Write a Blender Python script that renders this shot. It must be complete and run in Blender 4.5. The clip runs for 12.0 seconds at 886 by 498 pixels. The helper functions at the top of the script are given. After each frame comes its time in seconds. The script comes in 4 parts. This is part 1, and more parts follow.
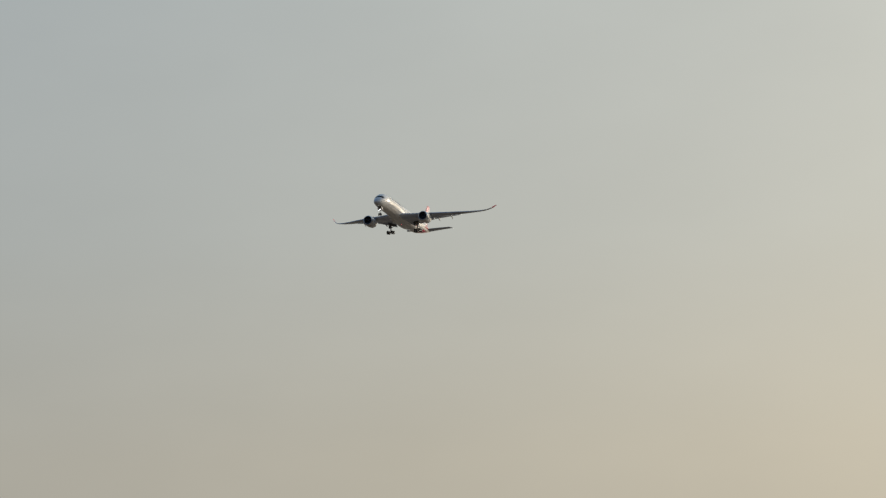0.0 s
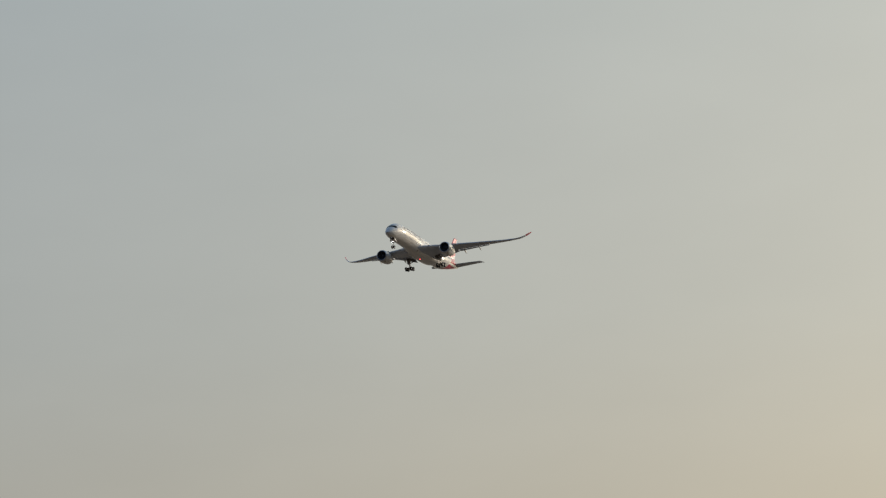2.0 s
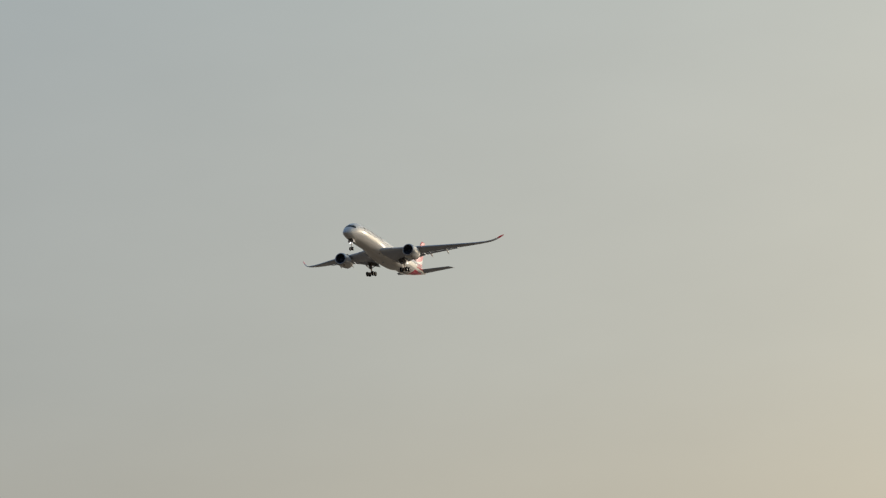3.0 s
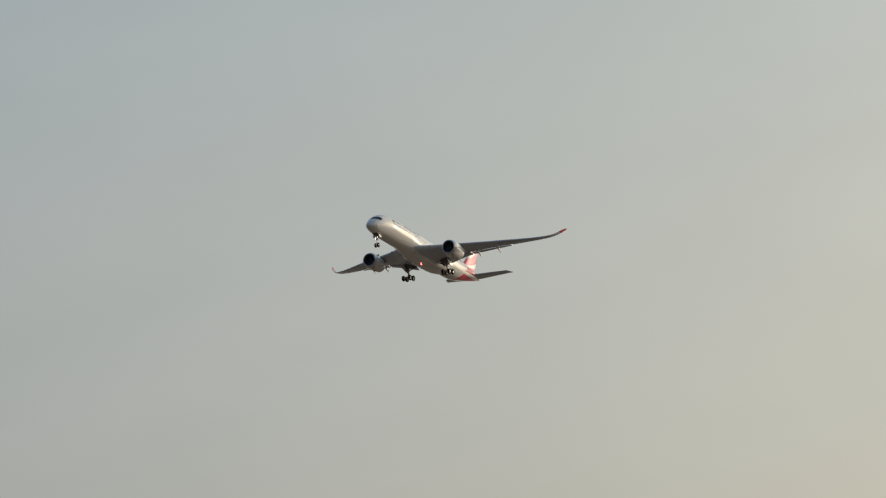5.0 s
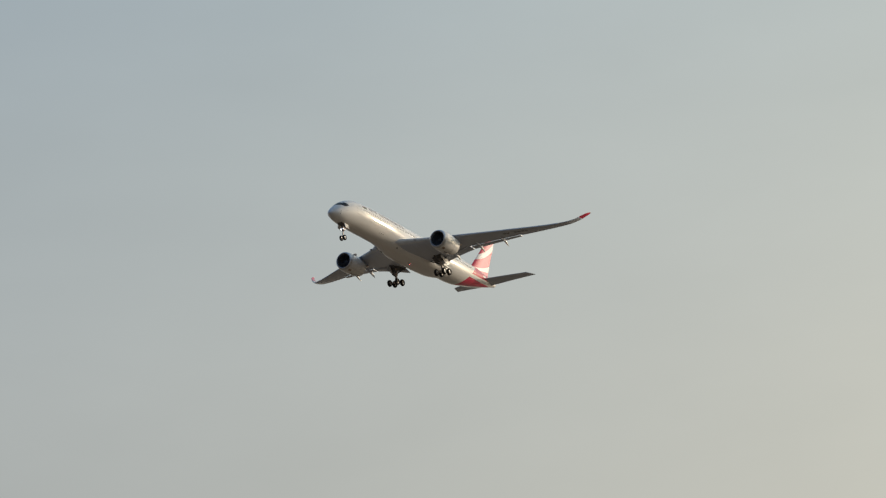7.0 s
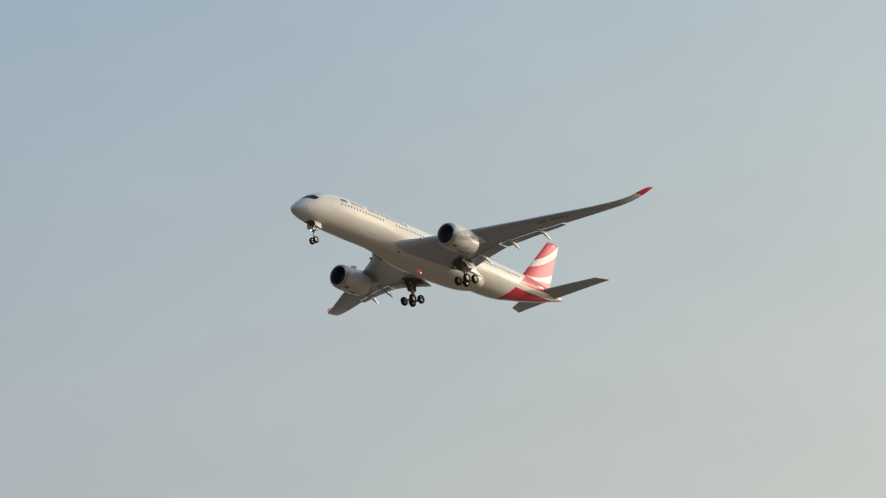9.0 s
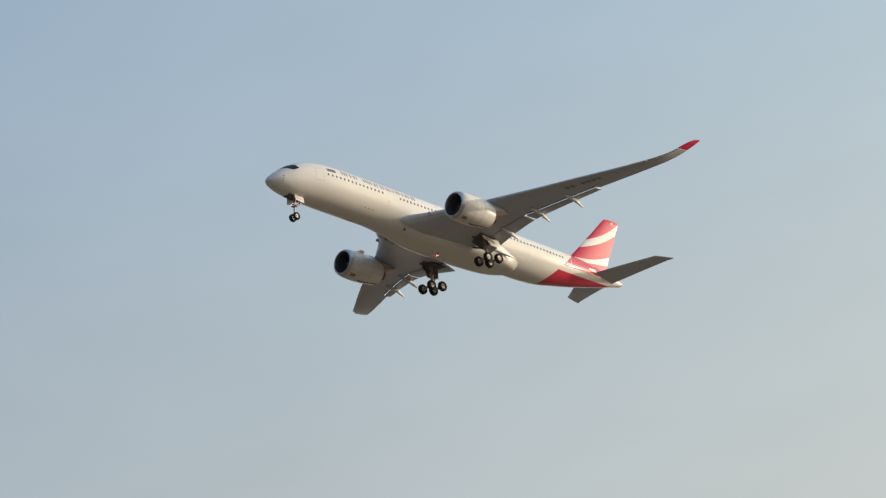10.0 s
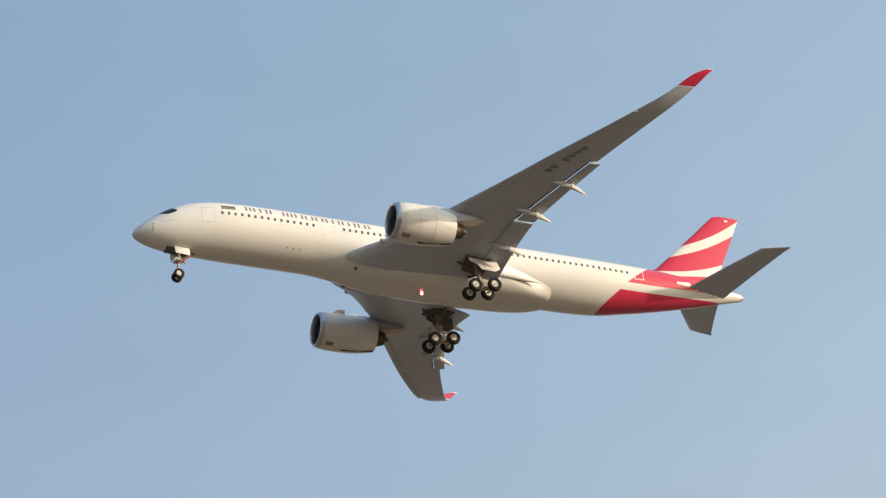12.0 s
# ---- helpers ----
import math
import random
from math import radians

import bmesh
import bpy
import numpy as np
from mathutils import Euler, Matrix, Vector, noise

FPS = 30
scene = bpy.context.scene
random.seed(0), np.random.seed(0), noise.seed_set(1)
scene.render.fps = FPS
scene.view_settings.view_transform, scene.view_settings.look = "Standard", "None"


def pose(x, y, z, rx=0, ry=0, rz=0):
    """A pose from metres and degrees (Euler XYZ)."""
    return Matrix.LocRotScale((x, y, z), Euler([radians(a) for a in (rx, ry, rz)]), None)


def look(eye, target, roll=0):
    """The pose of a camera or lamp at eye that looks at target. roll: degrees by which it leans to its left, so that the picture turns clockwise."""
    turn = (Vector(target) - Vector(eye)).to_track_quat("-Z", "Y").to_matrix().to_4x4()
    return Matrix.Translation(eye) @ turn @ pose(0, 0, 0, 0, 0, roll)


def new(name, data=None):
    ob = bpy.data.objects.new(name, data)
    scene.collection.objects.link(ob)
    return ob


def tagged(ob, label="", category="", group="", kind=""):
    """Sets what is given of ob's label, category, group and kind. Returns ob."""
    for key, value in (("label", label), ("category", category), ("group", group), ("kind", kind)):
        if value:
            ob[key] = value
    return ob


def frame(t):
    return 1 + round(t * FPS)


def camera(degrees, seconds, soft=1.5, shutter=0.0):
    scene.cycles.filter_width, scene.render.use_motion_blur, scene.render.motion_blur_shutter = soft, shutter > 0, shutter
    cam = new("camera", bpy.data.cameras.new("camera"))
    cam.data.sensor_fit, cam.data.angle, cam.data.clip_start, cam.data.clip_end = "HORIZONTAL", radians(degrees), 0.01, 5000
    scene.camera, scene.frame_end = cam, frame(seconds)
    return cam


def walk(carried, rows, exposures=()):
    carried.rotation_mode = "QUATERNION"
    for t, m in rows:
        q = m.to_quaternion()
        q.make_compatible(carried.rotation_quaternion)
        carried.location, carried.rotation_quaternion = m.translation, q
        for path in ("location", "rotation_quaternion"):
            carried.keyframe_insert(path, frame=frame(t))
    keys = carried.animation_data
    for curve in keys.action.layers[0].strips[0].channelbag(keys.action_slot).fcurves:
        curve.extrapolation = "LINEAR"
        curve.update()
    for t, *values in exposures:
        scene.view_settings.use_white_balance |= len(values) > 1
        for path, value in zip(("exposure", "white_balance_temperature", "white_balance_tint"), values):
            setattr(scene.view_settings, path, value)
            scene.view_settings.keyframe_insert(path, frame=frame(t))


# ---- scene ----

# The spotter stands still on the ground and pans; the airliner flies past on its approach.
EYE = Vector((0, 0, 1.7))
# seconds, bearing, height and lean of the line of sight, degrees
AIM = [
    (0, -163.312, 9.482, -1.876),
    (0.2, -163.167, 9.615, -2.197),
    (0.3, -163.099, 9.593, -2.358),
    (0.5, -162.811, 9.819, -2.679),
    (0.7, -162.537, 10.038, -2.876),
    (0.8, -162.491, 10.092, -2.974),
    (1, -162.267, 10.218, -3.171),
    (1.2, -162.005, 10.477, -3.435),
    (1.3, -161.846, 10.610, -3.567),
    (1.5, -161.416, 10.896, -3.831),
    (1.7, -161.370, 11.102, -3.834),
    (1.8, -161.357, 11.163, -3.836),
    (2, -160.978, 11.237, -3.839),
    (2.2, -160.636, 10.941, -3.701),
    (2.3, -160.610, 11.239, -3.631),
    (2.5, -160.593, 11.499, -3.493),
    (2.6, -160.689, 11.649, -3.473),
    (2.7, -160.626, 11.703, -3.454),
    (2.8, -160.547, 11.706, -3.434),
    (2.9, -160.480, 11.773, -3.415),
    (3, -160.439, 11.967, -3.395),
    (3.1, -160.260, 11.949, -3.341),
    (3.2, -160.018, 11.989, -3.286),
    (4.8, -156.518, 13.662, -3.489),
    (4.9, -156.482, 13.732, -3.486),
    (5, -156.463, 13.811, -3.484),
    (5.1, -156.683, 13.955, -3.432),
    (5.2, -156.797, 14.056, -3.380),
    (5.3, -156.629, 14.056, -3.328),
    (5.4, -156.460, 14.302, -3.276),
    (5.5, -155.937, 14.165, -3.224),
    (5.6, -155.694, 14.248, -3.307),
    (5.7, -155.443, 14.450, -3.390),
    (5.8, -155.234, 14.557, -3.473),
    (5.9, -154.859, 14.738, -3.556),
    (6, -154.539, 14.835, -3.639),
    (6.1, -154.155, 14.921, -3.749),
    (6.2, -153.814, 15.101, -3.860),
    (6.3, -153.496, 15.231, -3.970),
    (6.4, -153.266, 15.327, -4.081),
    (6.5, -153.051, 15.434, -4.191),
    (6.6, -152.868, 15.626, -4.261),
    (6.7, -152.775, 15.779, -4.331),
    (6.8, -152.534, 15.955, -4.400),
    (6.9, -152.248, 16.105, -4.470),
    (7, -151.763, 16.344, -4.540),
    (7.1, -151.241, 16.399, -4.662),
    (8.8, -144.221, 19.825, -6.741),
    (9, -143.334, 20.419, -6.623),
    (9.1, -142.725, 20.643, -6.598),
    (9.2, -142.167, 20.993, -6.573),
    (9.3, -141.333, 21.127, -6.548),
    (9.4, -140.648, 21.262, -6.523),
    (9.5, -140.073, 21.465, -6.498),
    (9.6, -139.410, 21.689, -6.561),
    (9.7, -138.734, 21.938, -6.624),
    (9.8, -137.969, 22.145, -6.686),
    (9.9, -137.360, 22.374, -6.749),
    (10, -136.614, 22.744, -6.812),
    (10.1, -136.008, 23.018, -6.815),
    (10.2, -135.309, 23.345, -6.818),
    (10.3, -134.605, 23.717, -6.822),
    (10.4, -133.837, 24.202, -6.825),
    (10.5, -132.803, 24.625, -6.828),
    (10.6, -131.731, 24.832, -6.909),
    (10.7, -130.739, 25.033, -6.989),
    (10.8, -129.940, 25.120, -7.070),
    (10.9, -129.277, 25.355, -7.150),
    (11, -128.322, 25.630, -7.231),
    (11.1, -127.020, 26.163, -7.394),
    (11.2, -125.584, 26.627, -7.558),
    (11.3, -124.431, 27.190, -7.721),
    (11.4, -123.411, 27.723, -7.885),
    (11.5, -122.425, 28.043, -8.048),
    (11.6, -120.943, 28.313, -8.010),
    (11.7, -119.449, 28.625, -7.972),
    (11.8, -118.093, 29.019, -7.934),
    (11.9, -116.704, 29.465, -7.896),
    (12, -115.378, 29.890, -7.858),
]
# seconds, place of the airliner's datum (on the fuselage axis at the nose), and its bank, pitch and yaw
FLIGHT = [
    (0, -1060.85, -342.82, 208.00, -0.00, -3.79, -0.00),
    (0.5, -1019.81, -338.92, 205.95, -0.00, -3.79, 0.00),
    (1, -978.83, -335.00, 203.89, -0.00, -3.79, 0.01),
    (1.5, -937.78, -331.03, 201.80, -0.00, -3.79, 0.01),
    (2, -896.87, -327.07, 199.73, -0.00, -3.79, 0.02),
    (2.5, -856.04, -323.11, 197.66, 0.00, -3.79, 0.03),
    (3, -815.20, -319.12, 195.58, 0.01, -3.79, 0.04),
    (3.2, -798.76, -317.47, 194.72, 0.01, -3.79, 0.03),
    (4.8, -668.39, -304.58, 188.03, 0.02, -3.84, -0.00),
    (5, -652.01, -302.91, 187.16, 0.02, -3.84, -0.00),
    (5.5, -611.29, -298.82, 185.04, 0.02, -3.85, -0.00),
    (6, -570.51, -294.66, 182.89, 0.04, -3.86, 0.02),
    (6.5, -529.74, -290.47, 180.72, 0.06, -3.88, 0.04),
    (7, -489.00, -286.26, 178.55, 0.06, -3.88, 0.04),
    (8.8, -343.16, -271.39, 170.96, -0.20, -3.66, -0.17),
    (9, -327.58, -270.25, 170.44, -0.23, -3.59, -0.10),
    (9.5, -287.01, -266.10, 168.33, -0.23, -3.63, -0.11),
    (10, -245.12, -260.55, 165.35, -0.12, -3.80, -0.17),
    (10.5, -203.72, -255.14, 162.47, 0.13, -4.05, -0.24),
    (11, -163.37, -250.81, 160.26, 0.24, -4.01, -0.11),
    (11.5, -123.05, -246.51, 158.08, 0.11, -3.86, -0.02),
    (12, -82.80, -242.41, 156.04, -0.04, -3.61, 0.28),
]

# seconds, stops, white balance: the camera opens up and warms as the airliner grows
EXPOSURES = [(0, -0.85, 5970, 10), (2.5, -0.82, 6160, 10), (5, -0.73, 6330, 10), (6, -0.74, 6380, 10), (6.5, -0.57, 6405, 10), (7, -0.56, 6430, 10), (9, -0.29, 6560, 10), (9.5, -0.32, 6590, 10), (10, -0.11, 6660, 10),
             (10.5, -0.03, 6720, 10), (10.7, -0.06, 6730, 10), (11, 0.17, 6750, 10), (11.5, 0.19, 6780, 10), (12, 0.23, 6800, 10)]


def heading(bearing, height):
    b, h = radians(bearing), radians(height)
    return Vector((math.cos(h) * math.cos(b), math.cos(h) * math.sin(b), math.sin(h)))


cam = camera(16.21, 12.0, soft=1.3, shutter=0.0)
walk(cam, [(t, look(EYE, EYE + heading(b, h) * 100, r)) for t, b, h, r in AIM], EXPOSURES)

# ---------------------------------------------------------------- light
SUN_BEARING, SUN_HEIGHT = 148.3, 11.5
world = bpy.data.worlds.new("hazy_sky")
scene.world = world
world.use_nodes = True
wn, wl = world.node_tree.nodes, world.node_tree.links
wn.clear()
sky = wn.new("ShaderNodeTexSky")
sky.sky_type = "NISHITA"
sky.sun_disc = False
sky.sun_elevation = radians(SUN_HEIGHT)
sky.sun_rotation = radians(90 - SUN_BEARING)
sky.air_density, sky.dust_density, sky.ozone_density = 1.0, 6.0, 1.5
back = wn.new("ShaderNodeBackground")
back.inputs["Strength"].default_value = 0.036
wl.new(sky.outputs[0], back.inputs["Color"])
# haze: pale and warm low down, bluer with height, the same all round
wtc, wsp, ramp = (wn.new("ShaderNode" + k) for k in ("TexCoord", "SeparateXYZ", "ValToRGB"))
wl.new(wtc.outputs["Generated"], wsp.inputs[0])
wl.new(wsp.outputs[2], ramp.inputs[0])
HAZE = [(0, 0.390, 0.360, 0.303), (0.1, 0.390, 0.371, 0.322), (0.17, 0.371, 0.383, 0.366), (0.24, 0.366, 0.389, 0.384), (0.31, 0.344, 0.384, 0.396), (0.38, 0.306, 0.365, 0.403), (0.45, 0.266, 0.346, 0.419), (0.52, 0.237, 0.321, 0.399), (0.65, 0.200, 0.288, 0.385), (1, 0.150, 0.235, 0.370)]
while len(ramp.color_ramp.elements) < len(HAZE):
    ramp.color_ramp.elements.new(0.5)
for e, (at, *rgb) in zip(ramp.color_ramp.elements, HAZE):
    e.position, e.color = at, (*rgb, 1)
haze = wn.new("ShaderNodeBackground")


def world_math(op, a, b):
    n = wn.new("ShaderNodeMath")
    n.operation = op
    for i, v in enumerate((a, b)):
        if isinstance(v, (int, float)):
            n.inputs[i].default_value = v
        else:
            wl.new(v, n.inputs[i])
    return n.outputs[0]


# the haze scatters forward: brighter towards the sun; faint drifts in it
facing = wn.new("ShaderNodeVectorMath")
facing.operation = "DOT_PRODUCT"
facing.inputs[1].default_value = heading(SUN_BEARING, SUN_HEIGHT)
wl.new(wtc.outputs["Generated"], facing.inputs[0])
near = world_math("MAXIMUM", facing.outputs["Value"], 0.0)
far = world_math("MINIMUM", facing.outputs["Value"], 0.0)
lobe = world_math("MULTIPLY", world_math("POWER", 2.2, facing.outputs["Value"]), world_math("SUBTRACT", 1.0, world_math("MULTIPLY", world_math("MULTIPLY", far, far), 0.15)))
# and warmer on that side
away = world_math("SUBTRACT", facing.outputs["Value"], 0.3)
tint = wn.new("ShaderNodeCombineXYZ")
for k, base in enumerate((1.19, 1.0, 0.71)):
    wl.new(world_math("POWER", base, away), tint.inputs[k])
tinted = wn.new("ShaderNodeVectorMath")
tinted.operation = "MULTIPLY"
wl.new(ramp.outputs[0], tinted.inputs[0])
wl.new(tint.outputs[0], tinted.inputs[1])
wl.new(tinted.outputs[0], haze.inputs["Color"])
wmap, drift = wn.new("ShaderNodeMapping"), wn.new("ShaderNodeTexNoise")
wmap.inputs["Scale"].default_value = (5, 5, 13)
drift.inputs["Scale"].default_value, drift.inputs["Detail"].default_value = 2.2, 5
wl.new(wtc.outputs["Generated"], wmap.inputs[0])
wl.new(wmap.outputs[0], drift.inputs[0])
veil = world_math("ADD", world_math("MULTIPLY", drift.outputs[0], 0.13), 1.015)
wl.new(world_math("MULTIPLY", lobe, veil), haze.inputs["Strength"])
# warm glare spread round the sun by the dust
glare = wn.new("ShaderNodeBackground")
glare.inputs["Color"].default_value = (1.0, 0.84, 0.60, 1)
wl.new(world_math("ADD", world_math("MULTIPLY", world_math("POWER", near, 8.0), 0.85), world_math("MULTIPLY", world_math("POWER", near, 60.0), 5.0)), glare.inputs["Strength"])
warm, both = wn.new("ShaderNodeAddShader"), wn.new("ShaderNodeAddShader")
wout = wn.new("ShaderNodeOutputWorld")
wl.new(back.outputs[0], both.inputs[0])
wl.new(haze.outputs[0], warm.inputs[0])
wl.new(glare.outputs[0], warm.inputs[1])
wl.new(warm.outputs[0], both.inputs[1])
wl.new(both.outputs[0], wout.inputs["Surface"])

sun_data = bpy.data.lights.new("sun", "SUN")
sun_data.energy, sun_data.angle, sun_data.color = 3.2, radians(0.6), (1.0, 0.845, 0.675)
sun = new("sun", sun_data)
sun.matrix_world = look(heading(SUN_BEARING, SUN_HEIGHT) * 500, (0, 0, 0))

# ---------------------------------------------------------------- materials


def shader(name):
    m = bpy.data.materials.new(name)
    m.use_nodes = True
    nt = m.node_tree
    return m, nt, nt.nodes["Principled BSDF"]


def set_in(node, **values):
    for key, v in values.items():
        node.inputs[key.replace("_", " ")].default_value = v


def math_node(nt, op, a, b=None, clamp=False):
    n = nt.nodes.new("ShaderNodeMath")
    n.operation, n.use_clamp = op, clamp
    for i, v in enumerate((a, b)):
        if v is None:
            continue
        if isinstance(v, (int, float)):
            n.inputs[i].default_value = v
        else:
            nt.links.new(v, n.inputs[i])
    return n.outputs[0]


def mix_colour(nt, fac, a, b, blend="MIX"):
    n = nt.nodes.new("ShaderNodeMix")
    n.data_type, n.blend_type = "RGBA", blend
    for sock, v in ((n.inputs[0], fac), (n.inputs[6], a), (n.inputs[7], b)):
        if isinstance(v, (int, float)):
            sock.default_value = v
        elif isinstance(v, tuple):
            sock.default_value = (*v, 1)
        else:
            nt.links.new(v, sock)
    return n.outputs[2]


def noise_node(nt, scale, detail=4, stretch=(1, 1, 1)):
    tc, mp, n = (nt.nodes.new("ShaderNode" + k) for k in ("TexCoord", "Mapping", "TexNoise"))
    mp.inputs["Scale"].default_value = stretch
    n.inputs["Scale"].default_value, n.inputs["Detail"].default_value = scale, detail
    nt.links.new(tc.outputs["Object"], mp.inputs[0])
    nt.links.new(mp.outputs[0], n.inputs[0])
    return n.outputs[0]


def axes(nt):
    tc, sp = nt.nodes.new("ShaderNodeTexCoord"), nt.nodes.new("ShaderNodeSeparateXYZ")
    nt.links.new(tc.outputs["Object"], sp.inputs[0])
    return sp.outputs


def wear(nt, colour, dirt, amount, streak=(0.25, 2.0, 2.0)):
    """Streaks along the airflow and fine mottling over a paint colour."""
    a = math_node(nt, "MULTIPLY", math_node(nt, "SUBTRACT", noise_node(nt, 1.1, 6, streak), 0.42, True), amount * 5, True)
    c = mix_colour(nt, a, colour, dirt)
    b = math_node(nt, "MULTIPLY", noise_node(nt, 7, 3), amount * 0.6)
    return mix_colour(nt, b, c, dirt)


def paint(name, colour, dirt=(0.25, 0.22, 0.18), amount=0.12, rough=0.45, coat=0.25, metallic=0.0, bump=0.004, gloss=0.22):
    m, nt, b = shader(name)
    nt.links.new(wear(nt, colour, dirt, amount), b.inputs["Base Color"])
    set_in(b, Specular_IOR_Level=0.5 if metallic or rough < 0.2 else 0.12, Roughness=rough, Metallic=metallic, Coat_Weight=coat, Coat_Roughness=gloss)
    bp = nt.nodes.new("ShaderNodeBump")
    set_in(bp, Strength=0.3, Distance=bump)
    nt.links.new(noise_node(nt, 1.6, 3), bp.inputs["Height"])
    nt.links.new(bp.outputs[0], b.inputs["Normal"])
    return m


def glow(name, colour, strength):
    m, nt, b = shader(name)
    set_in(b, Base_Color=(*colour, 1), Emission_Color=(*colour, 1), Emission_Strength=strength, Roughness=0.2)
    return m


WHITE = (0.80, 0.78, 0.74)
RED = (0.60, 0.028, 0.078)
M_WHITE = paint("white_gloss_paint", WHITE, coat=0.9, bump=0.002, gloss=0.09)
M_RADOME = paint("radome_paint", (0.78, 0.77, 0.745), rough=0.45, coat=0.7, bump=0.001, gloss=0.16)
M_GREY = paint("wing_grey_paint", (0.50, 0.53, 0.59), dirt=(0.24, 0.22, 0.20), amount=0.07, rough=0.4, coat=0.25)
# dark grey of small parts, also laid where slots and bays are shaded
M_DGREY = paint("dark_part_and_shade_grey", (0.10, 0.10, 0.10), amount=0.3, rough=0.6, coat=0)
M_NOSE = paint("leading_edge_light_grey", (0.62, 0.63, 0.64), amount=0.15, coat=0.4)
M_RED = paint("red_gloss_paint", RED, dirt=(0.35, 0.03, 0.03), coat=0.8, bump=0.002, gloss=0.09)
M_LIP = paint("bare_aluminium_lip", (0.62, 0.62, 0.63), amount=0.2, rough=0.3, coat=0, metallic=0.9)
M_STEEL = paint("gear_steel", (0.44, 0.34, 0.26), amount=0.3, rough=0.35, coat=0.1, metallic=0.3)
# tan metal made paler than the pylon, as if sunlit
M_KEEL_SUNLIT = paint("pylon_sunlit_tan_metal", (0.60, 0.50, 0.42), dirt=(0.22, 0.16, 0.12), amount=0.3, rough=0.38, coat=0, metallic=0.25)
M_HOT = paint("heat_stained_titanium", (0.095, 0.06, 0.043), dirt=(0.06, 0.04, 0.03), amount=0.35, rough=0.5, coat=0, metallic=0.5)
M_TYRE = paint("tyre_rubber", (0.022, 0.022, 0.023), dirt=(0.07, 0.06, 0.05), amount=0.3, rough=0.85, coat=0)
M_RIM = paint("wheel_rim_paint", (0.70, 0.69, 0.66), amount=0.3, rough=0.4, coat=0.2)
M_DARK = paint("fan_dark_titanium", (0.10, 0.12, 0.16), amount=0.2, rough=0.45, coat=0, metallic=0.3)
M_GLASS = paint("dark_cockpit_glazing", (0.012, 0.013, 0.016), amount=0.02, rough=0.22, coat=0.1)
M_CABIN = paint("cabin_window_pane", (0.09, 0.085, 0.08), amount=0.05, rough=0.12, coat=1.0)
M_LINE = paint("panel_gap_grey", (0.55, 0.52, 0.48), amount=0.2, rough=0.6, coat=0)
M_BADGE = paint("badge_brown_paint", (0.36, 0.27, 0.21), amount=0.3)
M_MARK = paint("underwing_mark_paint", (0.13, 0.125, 0.125), amount=0.1)
M_BRACE = paint("brace_dull_red", (0.28, 0.085, 0.05), amount=0.3)
M_SEAM = paint("cowl_seam_grey", (0.66, 0.64, 0.60), amount=0.2, rough=0.6, coat=0)
M_TITLE = paint("title_brown_grey_paint", (0.20, 0.165, 0.165), amount=0.1)
M_LAMP = glow("landing_lamp", (1.0, 0.95, 0.85), 12.0)
M_BEACON = glow("red_beacon", (1.0, 0.08, 0.07), 26.0)
M_FLAG = [paint(n, c, amount=0.05) for n, c in (("flag_red", (0.20, 0.11, 0.10)), ("flag_blue", (0.10, 0.10, 0.15)), ("flag_yellow", (0.34, 0.30, 0.18)), ("flag_green", (0.10, 0.15, 0.11)))]


def band(nt, value, low, high, soft=0.03):
    """1 between low and high, which may be sockets."""
    up = math_node(nt, "MULTIPLY", math_node(nt, "SUBTRACT", value, low), 1 / soft, True)
    down = math_node(nt, "MULTIPLY", math_node(nt, "SUBTRACT", high, value), 1 / soft, True)
    return math_node(nt, "MULTIPLY", up, down)


def curve_of(nt, x, c0, c1, c2):
    """c0 + c1 x + c2 x^2"""
    return math_node(nt, "ADD", math_node(nt, "MULTIPLY", math_node(nt, "ADD", math_node(nt, "MULTIPLY", x, c2), c1), x), c0)


def fin_paint():
    """Red with white swooshes that widen and rise towards the trailing edge."""
    m, nt, b = shader("striped_fin_paint")
    x, y, z = axes(nt)
    u = math_node(nt, "SUBTRACT", math_node(nt, "MULTIPLY", x, -1), 55.0)
    s1 = band(nt, z, curve_of(nt, u, 4.79, 0.097, 0.0325), curve_of(nt, u, 5.989, 0.0718, 0.0359))
    s2 = band(nt, z, curve_of(nt, u, 2.50, 0.113, 0.006), curve_of(nt, u, 3.254, -0.014, 0.0306))
    fac = math_node(nt, "ADD", s1, s2, True)
    col = mix_colour(nt, fac, RED, WHITE)
    nt.links.new(wear(nt, col, (0.3, 0.1, 0.09), 0.08), b.inputs["Base Color"])
    set_in(b, Roughness=0.5, Coat_Weight=0.4, Coat_Roughness=0.4, Specular_IOR_Level=0.1)
    return m


